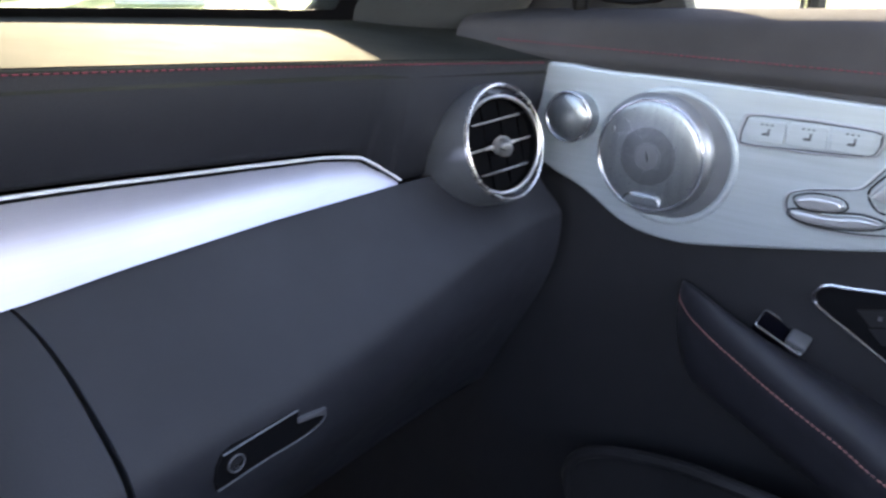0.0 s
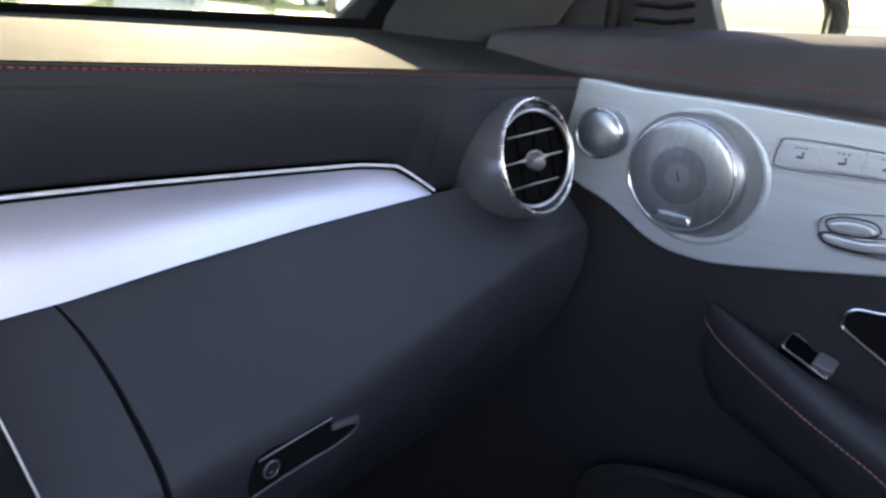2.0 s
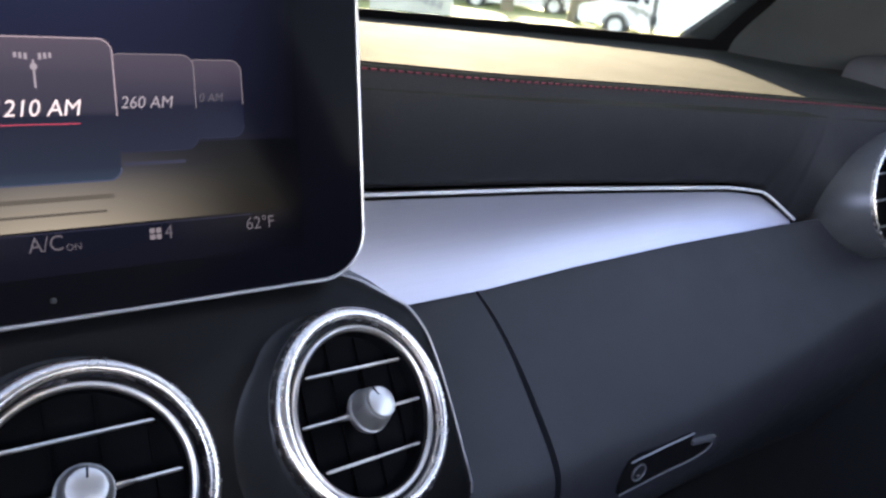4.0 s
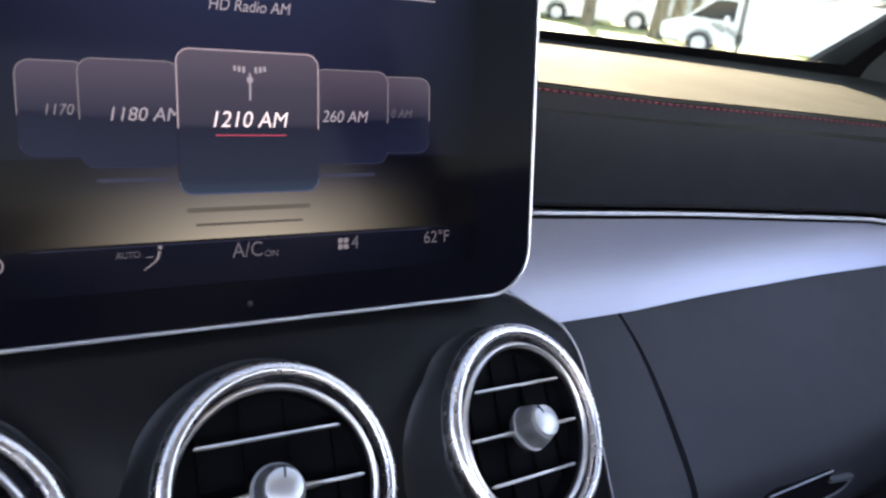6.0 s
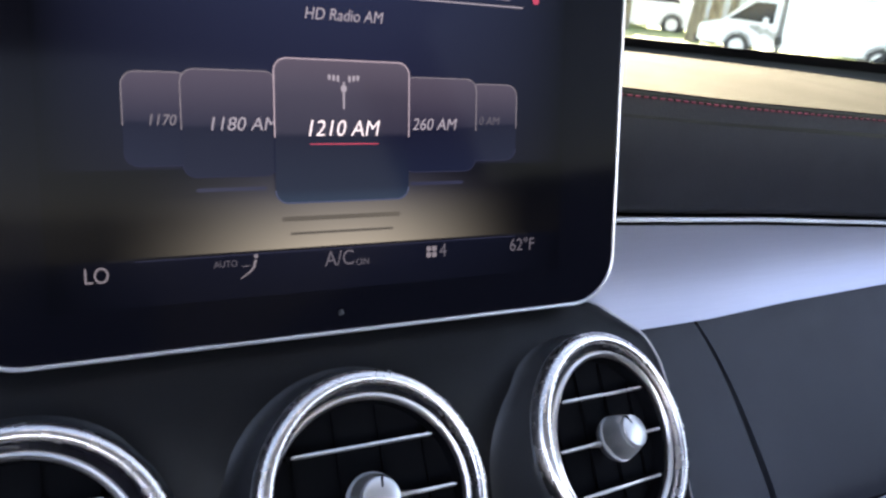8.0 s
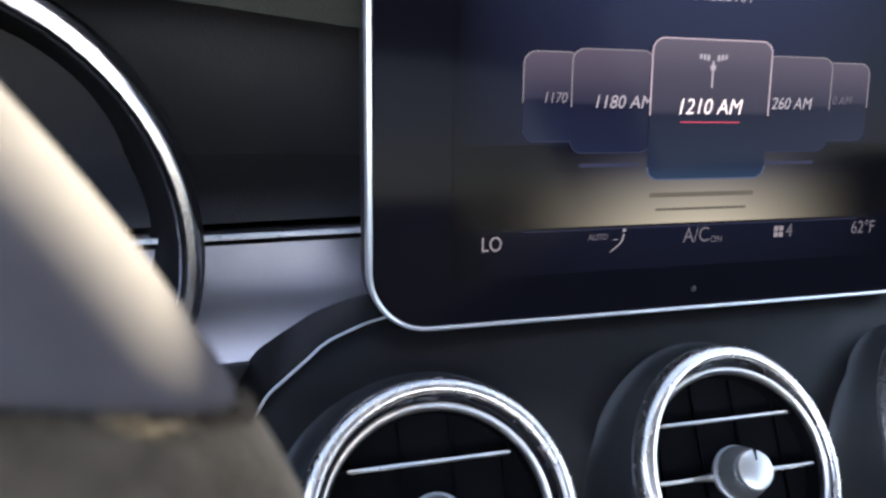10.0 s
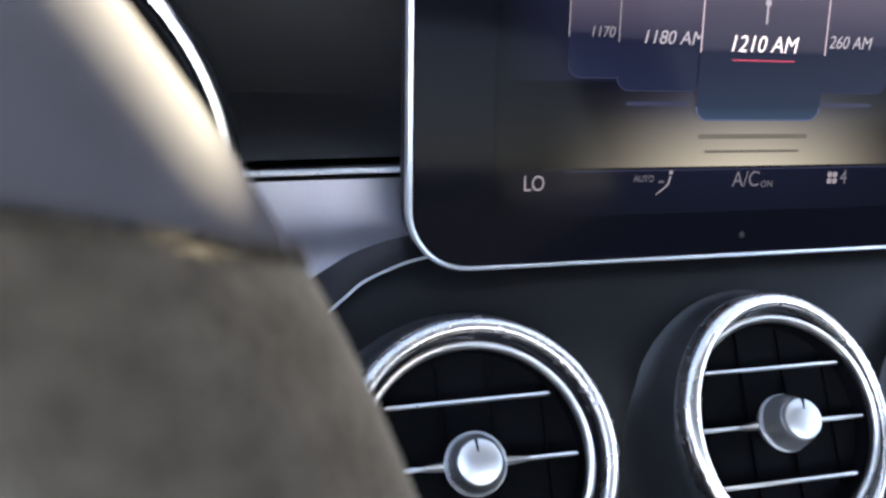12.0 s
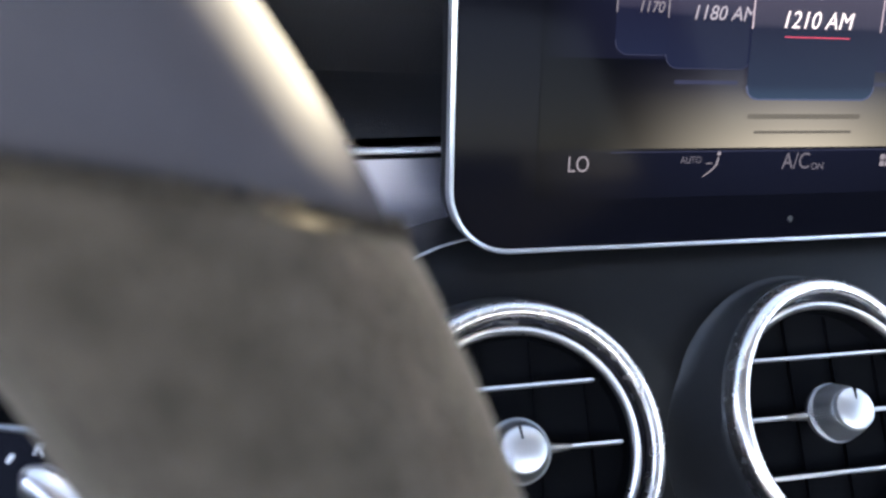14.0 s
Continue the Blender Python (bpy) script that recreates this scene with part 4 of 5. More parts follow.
SEATC = [tuple(p) for p in smooth_line([(-0.293, 0.9265), (-0.298, 0.9295), (-0.309, 0.930), (-0.330, 0.930), (-0.3325, 0.926), (-0.329, 0.905), (-0.3205, 0.879), (-0.307, 0.8655), (-0.288, 0.859), (-0.258, 0.8555), (-0.231, 0.8565), (-0.221, 0.864), (-0.219, 0.872), (-0.224, 0.879), (-0.245, 0.884), (-0.266, 0.8885), (-0.276, 0.900)], 3, True)]
seatc = part("seat_control", plate(door_pts(SEATC), door_at(0, 0, 0.0015), 0.004, 0.001), DOOR_ALU, door, "seat-shaped chrome seat adjuster")
part("control_rim", tube([DOOR_M @ Vector((y, -z, 0.0015)) for y, z in SEATC], 0.0007, 6, True), PULL_GREY, seatc)
part("control_edge", raised_rim(SEATC, 0.0015, 0.0011), RIM_SILVER, seatc, "bright edge round the control")
part("cushion_lever", plate(door_pts([tuple(p) for p in smooth_line([(-0.226, 0.866), (-0.228, 0.860), (-0.25, 0.8585), (-0.275, 0.862), (-0.284, 0.867), (-0.27, 0.869), (-0.25, 0.866)], 4, True)]), door_at(0, 0, 0.008), 0.007, 0.002), RIM_SILVER, seatc, "chrome cushion lever")
part("thigh_lever", plate(door_pts([tuple(p) for p in smooth_line([(-0.227, 0.8745), (-0.232, 0.869), (-0.25, 0.8695), (-0.258, 0.873), (-0.254, 0.878), (-0.238, 0.8785)], 4, True)]), door_at(0, 0, 0.008), 0.007, 0.002), RIM_SILVER, seatc, "chrome thigh lever")
part("back_lever", plate(door_pts([(-0.275, 0.885), (-0.287, 0.881), (-0.297, 0.895), (-0.305, 0.9075), (-0.295, 0.9055), (-0.286, 0.9)]), door_at(0, 0, 0.008), 0.007, 0.002), RIM_SILVER, seatc, "backrest lever")
part("head_lever", plate(door_pts([(-0.2945, 0.914), (-0.303, 0.9125), (-0.311, 0.923), (-0.304, 0.9255)]), door_at(0, 0, 0.008), 0.007, 0.002), RIM_SILVER, seatc, "headrest lever")
for pts in (((-0.3155, 0.927), (-0.331, 0.926)), ((-0.313, 0.914), (-0.330, 0.912)), ((-0.308, 0.8995), (-0.3265, 0.896)), ((-0.300, 0.884), (-0.321, 0.880)), ((-0.292, 0.861), (-0.3, 0.884), (-0.308, 0.8995), (-0.313, 0.914), (-0.3155, 0.929))):
    part("button_joint", tube([DOOR_M @ Vector((y, -z, 0.0017)) for y, z in pts], 0.0004, 5), DARK_PLASTIC, seatc)
for y, z in ((-0.3225, 0.9205), (-0.3205, 0.905), (-0.3155, 0.8905), (-0.307, 0.875)):
    part("key_mark", block((0, 0, 0), (0.0012, 0.004, 0.0004), 0, door_at(y, z, 0.0016)), DARK_PLASTIC, seatc)
for pts in (((-0.2815, 0.8775), (-0.2885, 0.8795), (-0.306, 0.9095), (-0.2945, 0.9072), (-0.2835, 0.9005), (-0.2735, 0.8865)), ((-0.2935, 0.9130), (-0.3035, 0.9110), (-0.3125, 0.9235), (-0.3040, 0.9268))):
    part("lever_rim", tube([DOOR_M @ Vector((y, -z, 0.0085)) for y, z in pts], 0.0009, 6, True), RIM_SILVER, seatc)
# dark lines draw the shade along the edges of the levers
for pts in ([(-0.2225, 0.8655), (-0.2255, 0.8585), (-0.250, 0.8568), (-0.277, 0.8605), (-0.2875, 0.8672), (-0.271, 0.8708), (-0.25, 0.8678)], [(-0.2235, 0.8747), (-0.230, 0.8672), (-0.2505, 0.8680), (-0.2605, 0.8730), (-0.255, 0.8795), (-0.237, 0.8800)]):
    part("lever_shade", tube([DOOR_M @ Vector((y, -z, 0.0018)) for y, z in smooth_line(pts, 4, True)], 0.0008, 6, True), DARK_PLASTIC, seatc, "dark line for the shade round a lever")
part("lever_shade", tube([DOOR_M @ Vector((y, -z, 0.0018)) for y, z in smooth_line([(-0.2715, 0.8875), (-0.2795, 0.8752), (-0.2905, 0.8768), (-0.301, 0.897), (-0.3085, 0.9125), (-0.314, 0.9245), (-0.3035, 0.9290), (-0.2915, 0.9150), (-0.281, 0.9015)], 4, True)], 0.0008, 6, True), DARK_PLASTIC, seatc, "dark line for the shade round a lever")
# door pocket
pocket = smooth_line([(0.66, -0.085, 0.52), (0.655, -0.07, 0.577), (0.650, -0.096, 0.612), (0.640, -0.168, 0.638), (0.625, -0.256, 0.652), (0.62, -0.5, 0.655), (0.62, -0.9, 0.655)], 6)
part("pocket_edge", tube(pocket, 0.006, 8), DARK_PLASTIC, door)
part("pocket_wall", slab(lambda u, v: Vector(pocket[round(u * (len(pocket) - 1))]) + Vector((0.0, 0, -0.25 * v)), len(pocket) - 1, 4, (0.01, 0, 0)), DARK_PLASTIC, door)

# ---- windscreen, pillar, window ----
def screen_glass(u, v):
    x = -0.68 + 1.36 * u
    y0, y1 = base_y(x) - 0.004, -0.22 - 0.25 * x * x
    return (x * (1 - 0.13 * v), y0 + (y1 - y0) * v, 0.972 + 0.413 * v ** 0.93)


wind = part("windscreen", slab(screen_glass, 30, 20, (0, 0.0015, 0.003)), WINDSCREEN, None)
wind.visible_shadow = False
part("side_border", slab(lambda u, v: Vector(screen_glass(0.955 + 0.045 * u, 0.5 * v)) + Vector((0, -0.003, -0.001)), 3, 16, (0, 0.0015, 0)), VOID, wind, "black printed border")
tagged(wind, "clear raked windscreen above the dashboard", "windscreen", kind="structure")
frit = part("black_border", slab(lambda u, v: Vector(screen_glass(u, 0.028 * v)) + Vector((0, -0.003, -0.001)), 30, 3, (0, 0.0015, 0)), VOID, wind, "black printed border")


def pillar(u, v):
    a = 2 * math.pi * v
    base = Vector((0.695, 0.20, 0.95))
    top = Vector((0.585, -0.33, 1.40))
    c = base.lerp(top, u)
    wide = 0.10 * (1 - 0.5 * min(1, u * 2.2))
    return c + Vector((wide * math.cos(a) * 0.75, wide * math.cos(a) * -0.9 + 0.0, 0)) + Vector((-0.02 * math.sin(a), -0.02 * math.sin(a), 0.0))


def closed_loft(fn, nu, nv):
    bm = bmesh.new()
    g = [[bm.verts.new(fn(i / nu, j / nv)) for j in range(nv)] for i in range(nu + 1)]
    for i in range(nu):
        for j in range(nv):
            bm.faces.new((g[i][j], g[i + 1][j], g[i + 1][(j + 1) % nv], g[i][(j + 1) % nv]))
    bm.faces.new(g[0])
    bm.faces.new(g[-1][::-1])
    return bm


ap = part("windscreen_pillar", closed_loft(pillar, 16, 20), PILLAR_CLOTH, None)
tagged(ap, "dark cloth-covered windscreen pillar", "pillar", kind="structure")

# car body shell, left open at the rear windows for sky light
shell = thing("car_body", (0, -0.5, 0.2), "dark cabin shell of the car, open above its unseen rear walls", "car body", kind="structure")
part("floor_pan", slab(lambda u, v: (-0.75 + 1.5 * u, 0.5 - 2.6 * v, 0.22), 4, 4, (0, 0, -0.03)), CARPET, shell)
part("firewall", slab(lambda u, v: (-0.75 + 1.5 * u, 0.48, 0.2 + 0.77 * v), 4, 4, (0, 0.03, 0)), VOID, shell)
part("roof", slab(lambda u, v: (-0.62 + 1.24 * u, -0.24 - 0.25 * ((u - .5) * 1.2) ** 2 - 1.2 * v, 1.385 + 0.02 * math.sin(math.pi * u) - 0.05 * v * v), 20, 8, (0, 0, 0.03)), HEADLINER, shell)
# two unseen walls added behind, their height and tone set for light and reflections
part("unseen_rear_wall", slab(lambda u, v: (-0.72 + 1.44 * u, -1.0, 0.2 + 0.74 * v), 4, 4, (0, -0.03, 0)), LEATHER, shell)
part("unseen_shelf_wall", slab(lambda u, v: (-0.75 + 1.5 * u, -1.75, 0.94 + 0.11 * v), 4, 4, (0, -0.03, 0)), HEADLINER, shell)
part("left_door", slab(lambda u, v: (-0.70 - 0.06 * v, 0.4 - 2.2 * u, 0.2 + 0.8 * v), 4, 4, (-0.03, 0, 0)), LEATHER, shell)
part("sill_panel", slab(lambda u, v: (0.735, 0.45 - 2.25 * u, 0.2 + 0.77 * v), 4, 4, (0.03, 0, 0)), DARK_PLASTIC, shell)
part("left_pillar", closed_loft(lambda u, v: Vector((-pillar(u, v)[0], pillar(u, v)[1], pillar(u, v)[2])), 16, 20), PILLAR_CLOTH, shell)
part("rear_pillar", slab(lambda u, v: (0.76 - 0.16 * v, -1.15 - 0.35 * u, 0.97 + 0.42 * v), 4, 4, (0.03, 0, 0)), PILLAR_CLOTH, shell)
part("left_rear_pillar", slab(lambda u, v: (-0.76 + 0.16 * v, -1.15 - 0.35 * u, 0.97 + 0.42 * v), 4, 4, (-0.03, 0, 0)), PILLAR_CLOTH, shell)
part("bonnet", slab(lambda u, v: (-0.78 + 1.56 * u, 0.42 + 1.15 * v, 0.955 - 0.16 * v ** 2 - 0.08 * abs(2 * u - 1) ** 3), 16, 12, (0, 0, -0.02)), mat("black_car_paint", (0.01, 0.01, 0.012), 0.2, coat=1.0), shell)

sail = part("sail_panel", plate([(0.16, 0.96), (0.16, 1.16), (-0.06, 1.22), (-0.078, 1.03), (-0.095, 0.99), (-0.09, 0.96)], basis((0.752, 0, 0), (0, 1, 0), (-1, 0, 0)) @ Matrix.Diagonal((1, -1, 1, 1)), 0.02, 0.002), DARK_PLASTIC, None)
tagged(sail, "black triangular mirror panel with a ribbed grille", "sail panel", kind="structure")
for k in range(4):
    part("rib", tube([(0.7505, -0.012, 1.003 + 0.013 * k), (0.7495, -0.045, 1.002 + 0.013 * k), (0.7505, -0.068 + 0.002 * k, 1.006 + 0.013 * k)], 0.0025, 6), SATIN_BLACK, sail)
seal = part("door_seal", tube([(0.737, 0.004, 0.975), (0.734, 0.0, 1.05), (0.724, -0.016, 1.2), (0.70, -0.07, 1.3)], 0.007, 10), SATIN_BLACK, sail, "rubber door seal")
win = part("side_window", slab(lambda u, v: (0.762 - 0.15 * v, -0.085 - 1.0 * u, 0.985 + 0.4 * v), 6, 6, (0.004, 0, 0)), SIDE_GLASS, None)
win.visible_shadow = False
tagged(win, "clear closed passenger side window", "side window", kind="structure")

mirror = thing("door_mirror", (0.9, -0.06, 0.95), "black door mirror outside the passenger window", "door mirror")
MM = basis((0.975, -0.0635, 0.974), (0.21, -0.067, 0), (-0.067, -0.21, 0))
part("mirror_shell", plate(rounded(-0.12, -0.075, 0.12, 0.075, 0.035), MM @ Matrix.Translation((0, 0, -0.002)), 0.09, 0.012), mat("black_mirror_paint", (0.012, 0.012, 0.014), 0.2, coat=0.8), mirror)
part("mirror_glass", plate(rounded(-0.105, -0.064, 0.105, 0.064, 0.03), MM, 0.002, 0.0004), mat("mirror_silver", (0.9, 0.9, 0.9), 0.02, 1.0, rvary=0.0, vary=0.01), mirror, "mirror glass")
part("mirror_lip", tube([MM @ Vector((x, y, 0.004)) for x, y in rounded(-0.113, -0.07, 0.122, 0.07, 0.035, 5)], 0.011, 8, True), DARK_PLASTIC, mirror, "black mirror lip")
part("mirror_arm", tube([(0.78, -0.03, 0.97), (0.84, -0.04, 0.98), (0.9, -0.06, 0.95)], 0.022, 10), DARK_PLASTIC, mirror)

# ---- steering wheel ----
WC = Vector((-0.3390, -0.2021, 0.8924))
WPSI, WYAW = 0.3031, 0.058
WX = Vector((math.cos(WYAW), math.sin(WYAW), 0))
WUP = Vector((-math.sin(WYAW) * math.sin(WPSI), math.cos(WYAW) * math.sin(WPSI), math.cos(WPSI)))
WAXIS = WX.cross(WUP)
WR, WT = 0.1658, 0.0151
wheel = thing("steering_wheel", WC, "flat-sided steering wheel in smooth leather and dark suede", "steering wheel")


SLANT = 0.9


def inner(a):
    """How far the rim reaches towards the hub: swollen into a thumb rest above each spoke."""
    d = abs(90 - (a if a < 180 else a - 360)) if a <= 270 else 90 - (a - 360)
    up = min(1.0, max(0.0, (90 - d - 4) / 16)) * min(1.0, max(0.0, (d - 35) / 15))
    return 0.92 + 0.10 * up * up * (3 - 2 * up)


def rim_piece(a0, a1, n, t, sides=48, slant0=0.0, slant1=0.0):
    """A stretch of the rim between two angles; slant leans an end across the rim."""
    bm = bmesh.new()
    axis = WAXIS
    rings = []
    span = abs(a1 - a0)
    fine = [0.0, 0.06, 0.15, 0.3, 0.5, 0.8, 1.2]
    steps = sorted({d / span for d in fine} | {1 - d / span for d in fine} | {(1.8 + (span - 3.6) * k / n) / span for k in range(n + 1)}) if span > 5 else [k / n for k in range(n + 1)]
    for f in steps:
        e = min(f, 1 - f) * span
        tt = t * (1.0 - (0.075 * math.exp(-e / 0.28) if span > 5 else 0.0))
        ring = []
        for q in range(sides):
            c, d = math.cos(q * math.tau / sides), math.sin(q * math.tau / sides)
            lean = slant0 * (1 - f) + slant1 * f
            a = radians(a0 + (a1 - a0) * f) - lean * c * t / WR
            out = math.cos(a) * WX + math.sin(a) * WUP
            ring.append(bm.verts.new(WC + out * (WR + tt * (c if c > 0 else c * inner(a0 + (a1 - a0) * f))) + axis * (tt * 1.05 * d)))
        rings.append(ring)
    for x, y in zip(rings, rings[1:]):
        for q in range(sides):
            bm.faces.new((x[q], x[(q + 1) % sides], y[(q + 1) % sides], y[q]))
    bm.faces.new(rings[0])
    bm.faces.new(rings[-1][::-1])
    return bm


part("leather_rim", rim_piece(31.40, 148.60, 80, WT * 1.015, slant0=SLANT, slant1=-SLANT), WHEEL_LEATHER, wheel, "smooth grey leather upper rim")
part("suede_grip", rim_piece(-60, 31.32, 60, WT * 1.045, slant1=SLANT), SUEDE, wheel, "dark suede grip")
part("suede_grip", rim_piece(148.68, 240, 60, WT * 1.045, slant0=-SLANT), SUEDE, wheel, "dark suede grip")
for a in (31.36, 148.64):
    part("seam", rim_piece(a - 1.2, a + 1.2, 6, WT * 0.965, slant0=SLANT if a < 90 else -SLANT, slant1=SLANT if a < 90 else -SLANT), SEAM_DARK, wheel, "dark seam")
rng = random.Random(5)
bm = bmesh.new()
for _ in range(620):
    q = radians(rng.uniform(-15, 150))
    c, d = math.cos(q), math.sin(q)
    a = radians(31.25 + rng.uniform(-0.5, 0.1)) - SLANT * c * WT / WR
    out = math.cos(a) * WX + math.sin(a) * WUP
    along = -math.sin(a) * WX + math.cos(a) * WUP
    up = (out * c + WAXIS * d).normalized()
    root = WC + out * (WR + WT * 1.03 * (c if c > 0 else c * 0.95)) + WAXIS * (WT * 1.03 * 1.05 * d)
    tip = root + up * rng.uniform(0.0002, 0.0007) + along * rng.uniform(0.0002, 0.0009)
    side = up.cross(along) * rng.uniform(0.0001, 0.00022)
    foot = [bm.verts.new(root + side), bm.verts.new(root - side), bm.verts.new(root - along * 0.0003)]
    top = bm.verts.new(tip)
    for i in range(3):
        bm.faces.new((foot[i], foot[(i + 1) % 3], top))
tagged(part("nap_edge", bm, SUEDE, wheel, "fuzzy nap along the cut edge of the suede", smooth=False), kind="stuff")
part("lower_rim", rim_piece(240.3, 299.7, 40, WT), WHEEL_LEATHER, wheel)
WM = basis(WC, WX, WAXIS)
part("hub", plate(rounded(-0.075, -0.075, 0.075, 0.06, 0.04), WM @ Matrix.Translation((0, 0, 0.03)), 0.06, 0.015), LEATHER, wheel)
for s in (-1, 1):
    part("spoke", plate(rounded(min(s * 0.06, s * 0.15), -0.03, max(s * 0.06, s * 0.15), 0.012, 0.008), WM @ Matrix.Translation((0, 0, 0.012)), 0.02, 0.005), SATIN_BLACK, wheel)
part("column", tube([WC + Vector((0, 0.02, -0.006)), WC + Vector((0, 0.22, -0.075))], 0.035, 20), DARK_PLASTIC, wheel)

# ---- instrument cluster ----
cluster = thing("instrument_cluster", (-0.26, 0.0, 0.92), "round gauge in a hooded tube with a chrome ring", "instrument cluster")
CM = turned((-0.2587, -0.0133, 0.9258), 3.3, 6.4) @ Matrix.Scale(0.955, 4)
part("gauge_tube", revolve([(0.082, 0.0), (0.080, -0.004), (0.074, -0.05), (0.066, -0.095), (0.0, -0.097)], CM, 72), VOID, cluster, "black gauge tube")
part("gauge_ring", revolve(ring_profile(0.0822, 0.0033, 0.005, 0.0), CM, 80, True), CHROME, cluster, "chrome ring")
part("outer_shroud", revolve([(0.0845, 0.0), (0.0868, -0.004), (0.088, -0.06)], CM, 80), SATIN_BLACK, cluster)
part("dial", revolve([(0.060, -0.0935), (0.0, -0.0935)], CM, 64), VOID, cluster, "black dial")
WHITE_INK = mat("dial_white", (0.7, 0.7, 0.7), 0.5)
bm = bmesh.new()
for k in range(150):
    a = math.tau * k / 150
    plate([(-0.0011, -0.0004), (0.0011, -0.0004), (0.0011, 0.0004), (-0.0011, 0.0004)], CM @ pose(0, 0, -0.0925, 0, 0, math.degrees(a)) @ Matrix.Translation((0.0535, 0, 0)), 0.0003, bm=bm)
tagged(part("tick_ring", bm, WHITE_INK, cluster, "fine ring of white ticks"), kind="stuff")
part("dial_line", revolve(ring_profile(0.0445, 0.0004, 0.0003, -0.0925, 6), CM, 80, True), WHITE_INK, cluster)
for k in range(16):
    part("mark", plate([(-0.003, -0.0005), (0.003, -0.0005), (0.003, 0.0005), (-0.003, 0.0005)], CM @ pose(0, 0, -0.0925, 0, 0, -60 + 20 * k) @ Matrix.Translation((0.040, 0, 0)), 0.0003), WHITE_INK, cluster)
part("red_zone", plate([(0.0415 * math.cos(radians(a)), 0.0415 * math.sin(radians(a))) for a in range(-34, -15, 3)] + [(0.047 * math.cos(radians(a)), 0.047 * math.sin(radians(a))) for a in range(-16, -35, -3)], CM @ Matrix.Translation((0, 0, -0.0922)), 0.0004), mat("dial_red", (0.5, 0.02, 0.04), 0.5), cluster, "red zone of the dial")

# ---- gear stalk behind the wheel ----
stalk = thing("gear_stalk", (-0.26, -0.06, 0.85), "black column stalk with a chrome tip and a white letter", "gear stalk")
GS = basis((-0.2265, -0.100, 0.9005), (0.96, -0.27, -0.05), (0.0355, -0.131, 0.0945))
part("paddle", plate(rounded(-0.045, -0.022, 0.0014, 0.0042, 0.002), GS, 0.010, 0.0008), GLOSS_BLACK, stalk)
part("paddle_edge", tube([GS @ Vector(p) for p in ((-0.045, 0.0038, 0.0002), (-0.003, 0.0038, 0.0002), (0.0002, 0.0026, 0.0002))], 0.0006, 6), SILVER_PAINT, stalk)
part("stem", tube([GS @ Vector((-0.044, -0.008, -0.006)), GS @ Vector((-0.10, -0.02, -0.03))], 0.006, 10), DARK_PLASTIC, stalk)
tip = part("chrome_tip", tube([GS @ Vector(p) for p in ((-0.0012, -0.0038, 0.003), (0.0005, -0.0052, 0.004), (0.004, -0.0075, 0.004), (0.0088, -0.0102, 0.003))], [0.0016, 0.0034, 0.0038, 0.0036], 16), SATIN_CHROME, stalk, "satin chrome lever tip")
part("tip_groove", tube([GS @ Vector((0.0086, -0.0101, 0.003)), GS @ Vector((0.0094, -0.0105, 0.0028))], 0.0034, 16), VOID, tip)
part("tip_end", tube([GS @ Vector((0.0094, -0.0105, 0.0028)), GS @ Vector((0.0135, -0.0128, 0.002)), GS @ Vector((0.0150, -0.0136, 0.002))], [0.0036, 0.0034, 0.002], 16), SATIN_CHROME, tip)
words("letter", "R", GS @ Matrix.Translation((0.0000, 0.0003, 0.0003)), 0.0034, WHITE_INK, stalk)
part("small_mark", plate(rounded(-0.0042, -0.0042, -0.0034, -0.0024, 0.0002), GS @ pose(0, 0, 0.0003, 0, 0, -20), 0.0003), WHITE_INK, stalk)

# ---- outside ----
GRASS = mat("dry_grass", (0.20, 0.24, 0.07), 0.9, vary=0.35, vscale=1.5, bump=0.6, bscale=30)
ASPHALT = mat("pale_asphalt", (0.24, 0.23, 0.21), 0.9, vary=0.15, vscale=2, bump=0.4, bscale=60)
WHITE_PAINT = mat("white_car_paint", (0.8, 0.8, 0.8), 0.3, vary=0.03, coat=0.5)
GREY_PAINT = mat("grey_car_paint", (0.12, 0.12, 0.13), 0.3, vary=0.05, coat=0.6)
# tyre and rim tones raised: the washed-out glare outside is put into them
TYRE = mat("washed_out_tyre", (0.05, 0.05, 0.05), 0.8, vary=0.2)
RIM = mat("wheel_alloy", (0.7, 0.7, 0.7), 0.5, 0.2)
BARK = mat("grey_bark", (0.20, 0.17, 0.12), 0.95, vary=0.4, vscale=6, bump=0.8, bscale=20, streak=(3, 3, 0.5))
LEAF = mat("tree_leaf", (0.07, 0.11, 0.035), 0.6, vary=0.4, vscale=3)
DARK_GLASS = mat("dark_car_glass", (0.02, 0.025, 0.03), 0.08, rvary=0.02)
SCRIPT = mat("grey_sign_paint", (0.34, 0.33, 0.31), 0.5)
STONE = mat("pale_wall", (0.55, 0.53, 0.47), 0.9, vary=0.1, vscale=1.0)


def lie(x, y):
    """Height of the ground: a bank rises beyond the road on one side."""
    f = min(1.0, max(0.0, (x - 7) / 7)) * min(1.0, max(0.0, (6.5 - y) / 5))
    return 0.62 * f * f * (3 - 2 * f)


def ground_point(u, v):
    a, b = 2 * u - 1, 2 * v - 1
    x, y = 12 + 600 * a * abs(a) ** 2.2, 2 + 600 * b * abs(b) ** 2.2
    return (x, y, lie(x, y))


ground = part("ground", slab(ground_point, 90, 90, (0, 0, -0.3)), GRASS, None)
tagged(ground, "sunlit yellow-green grass reaching the horizon", "ground", kind="structure")
road = part("road", slab(lambda u, v: (-40 + 52 * u, -45 + 55 * v, lie(-40 + 52 * u, -45 + 55 * v) + 0.015), 40, 60, (0, 0, -0.05)), ASPHALT, None)
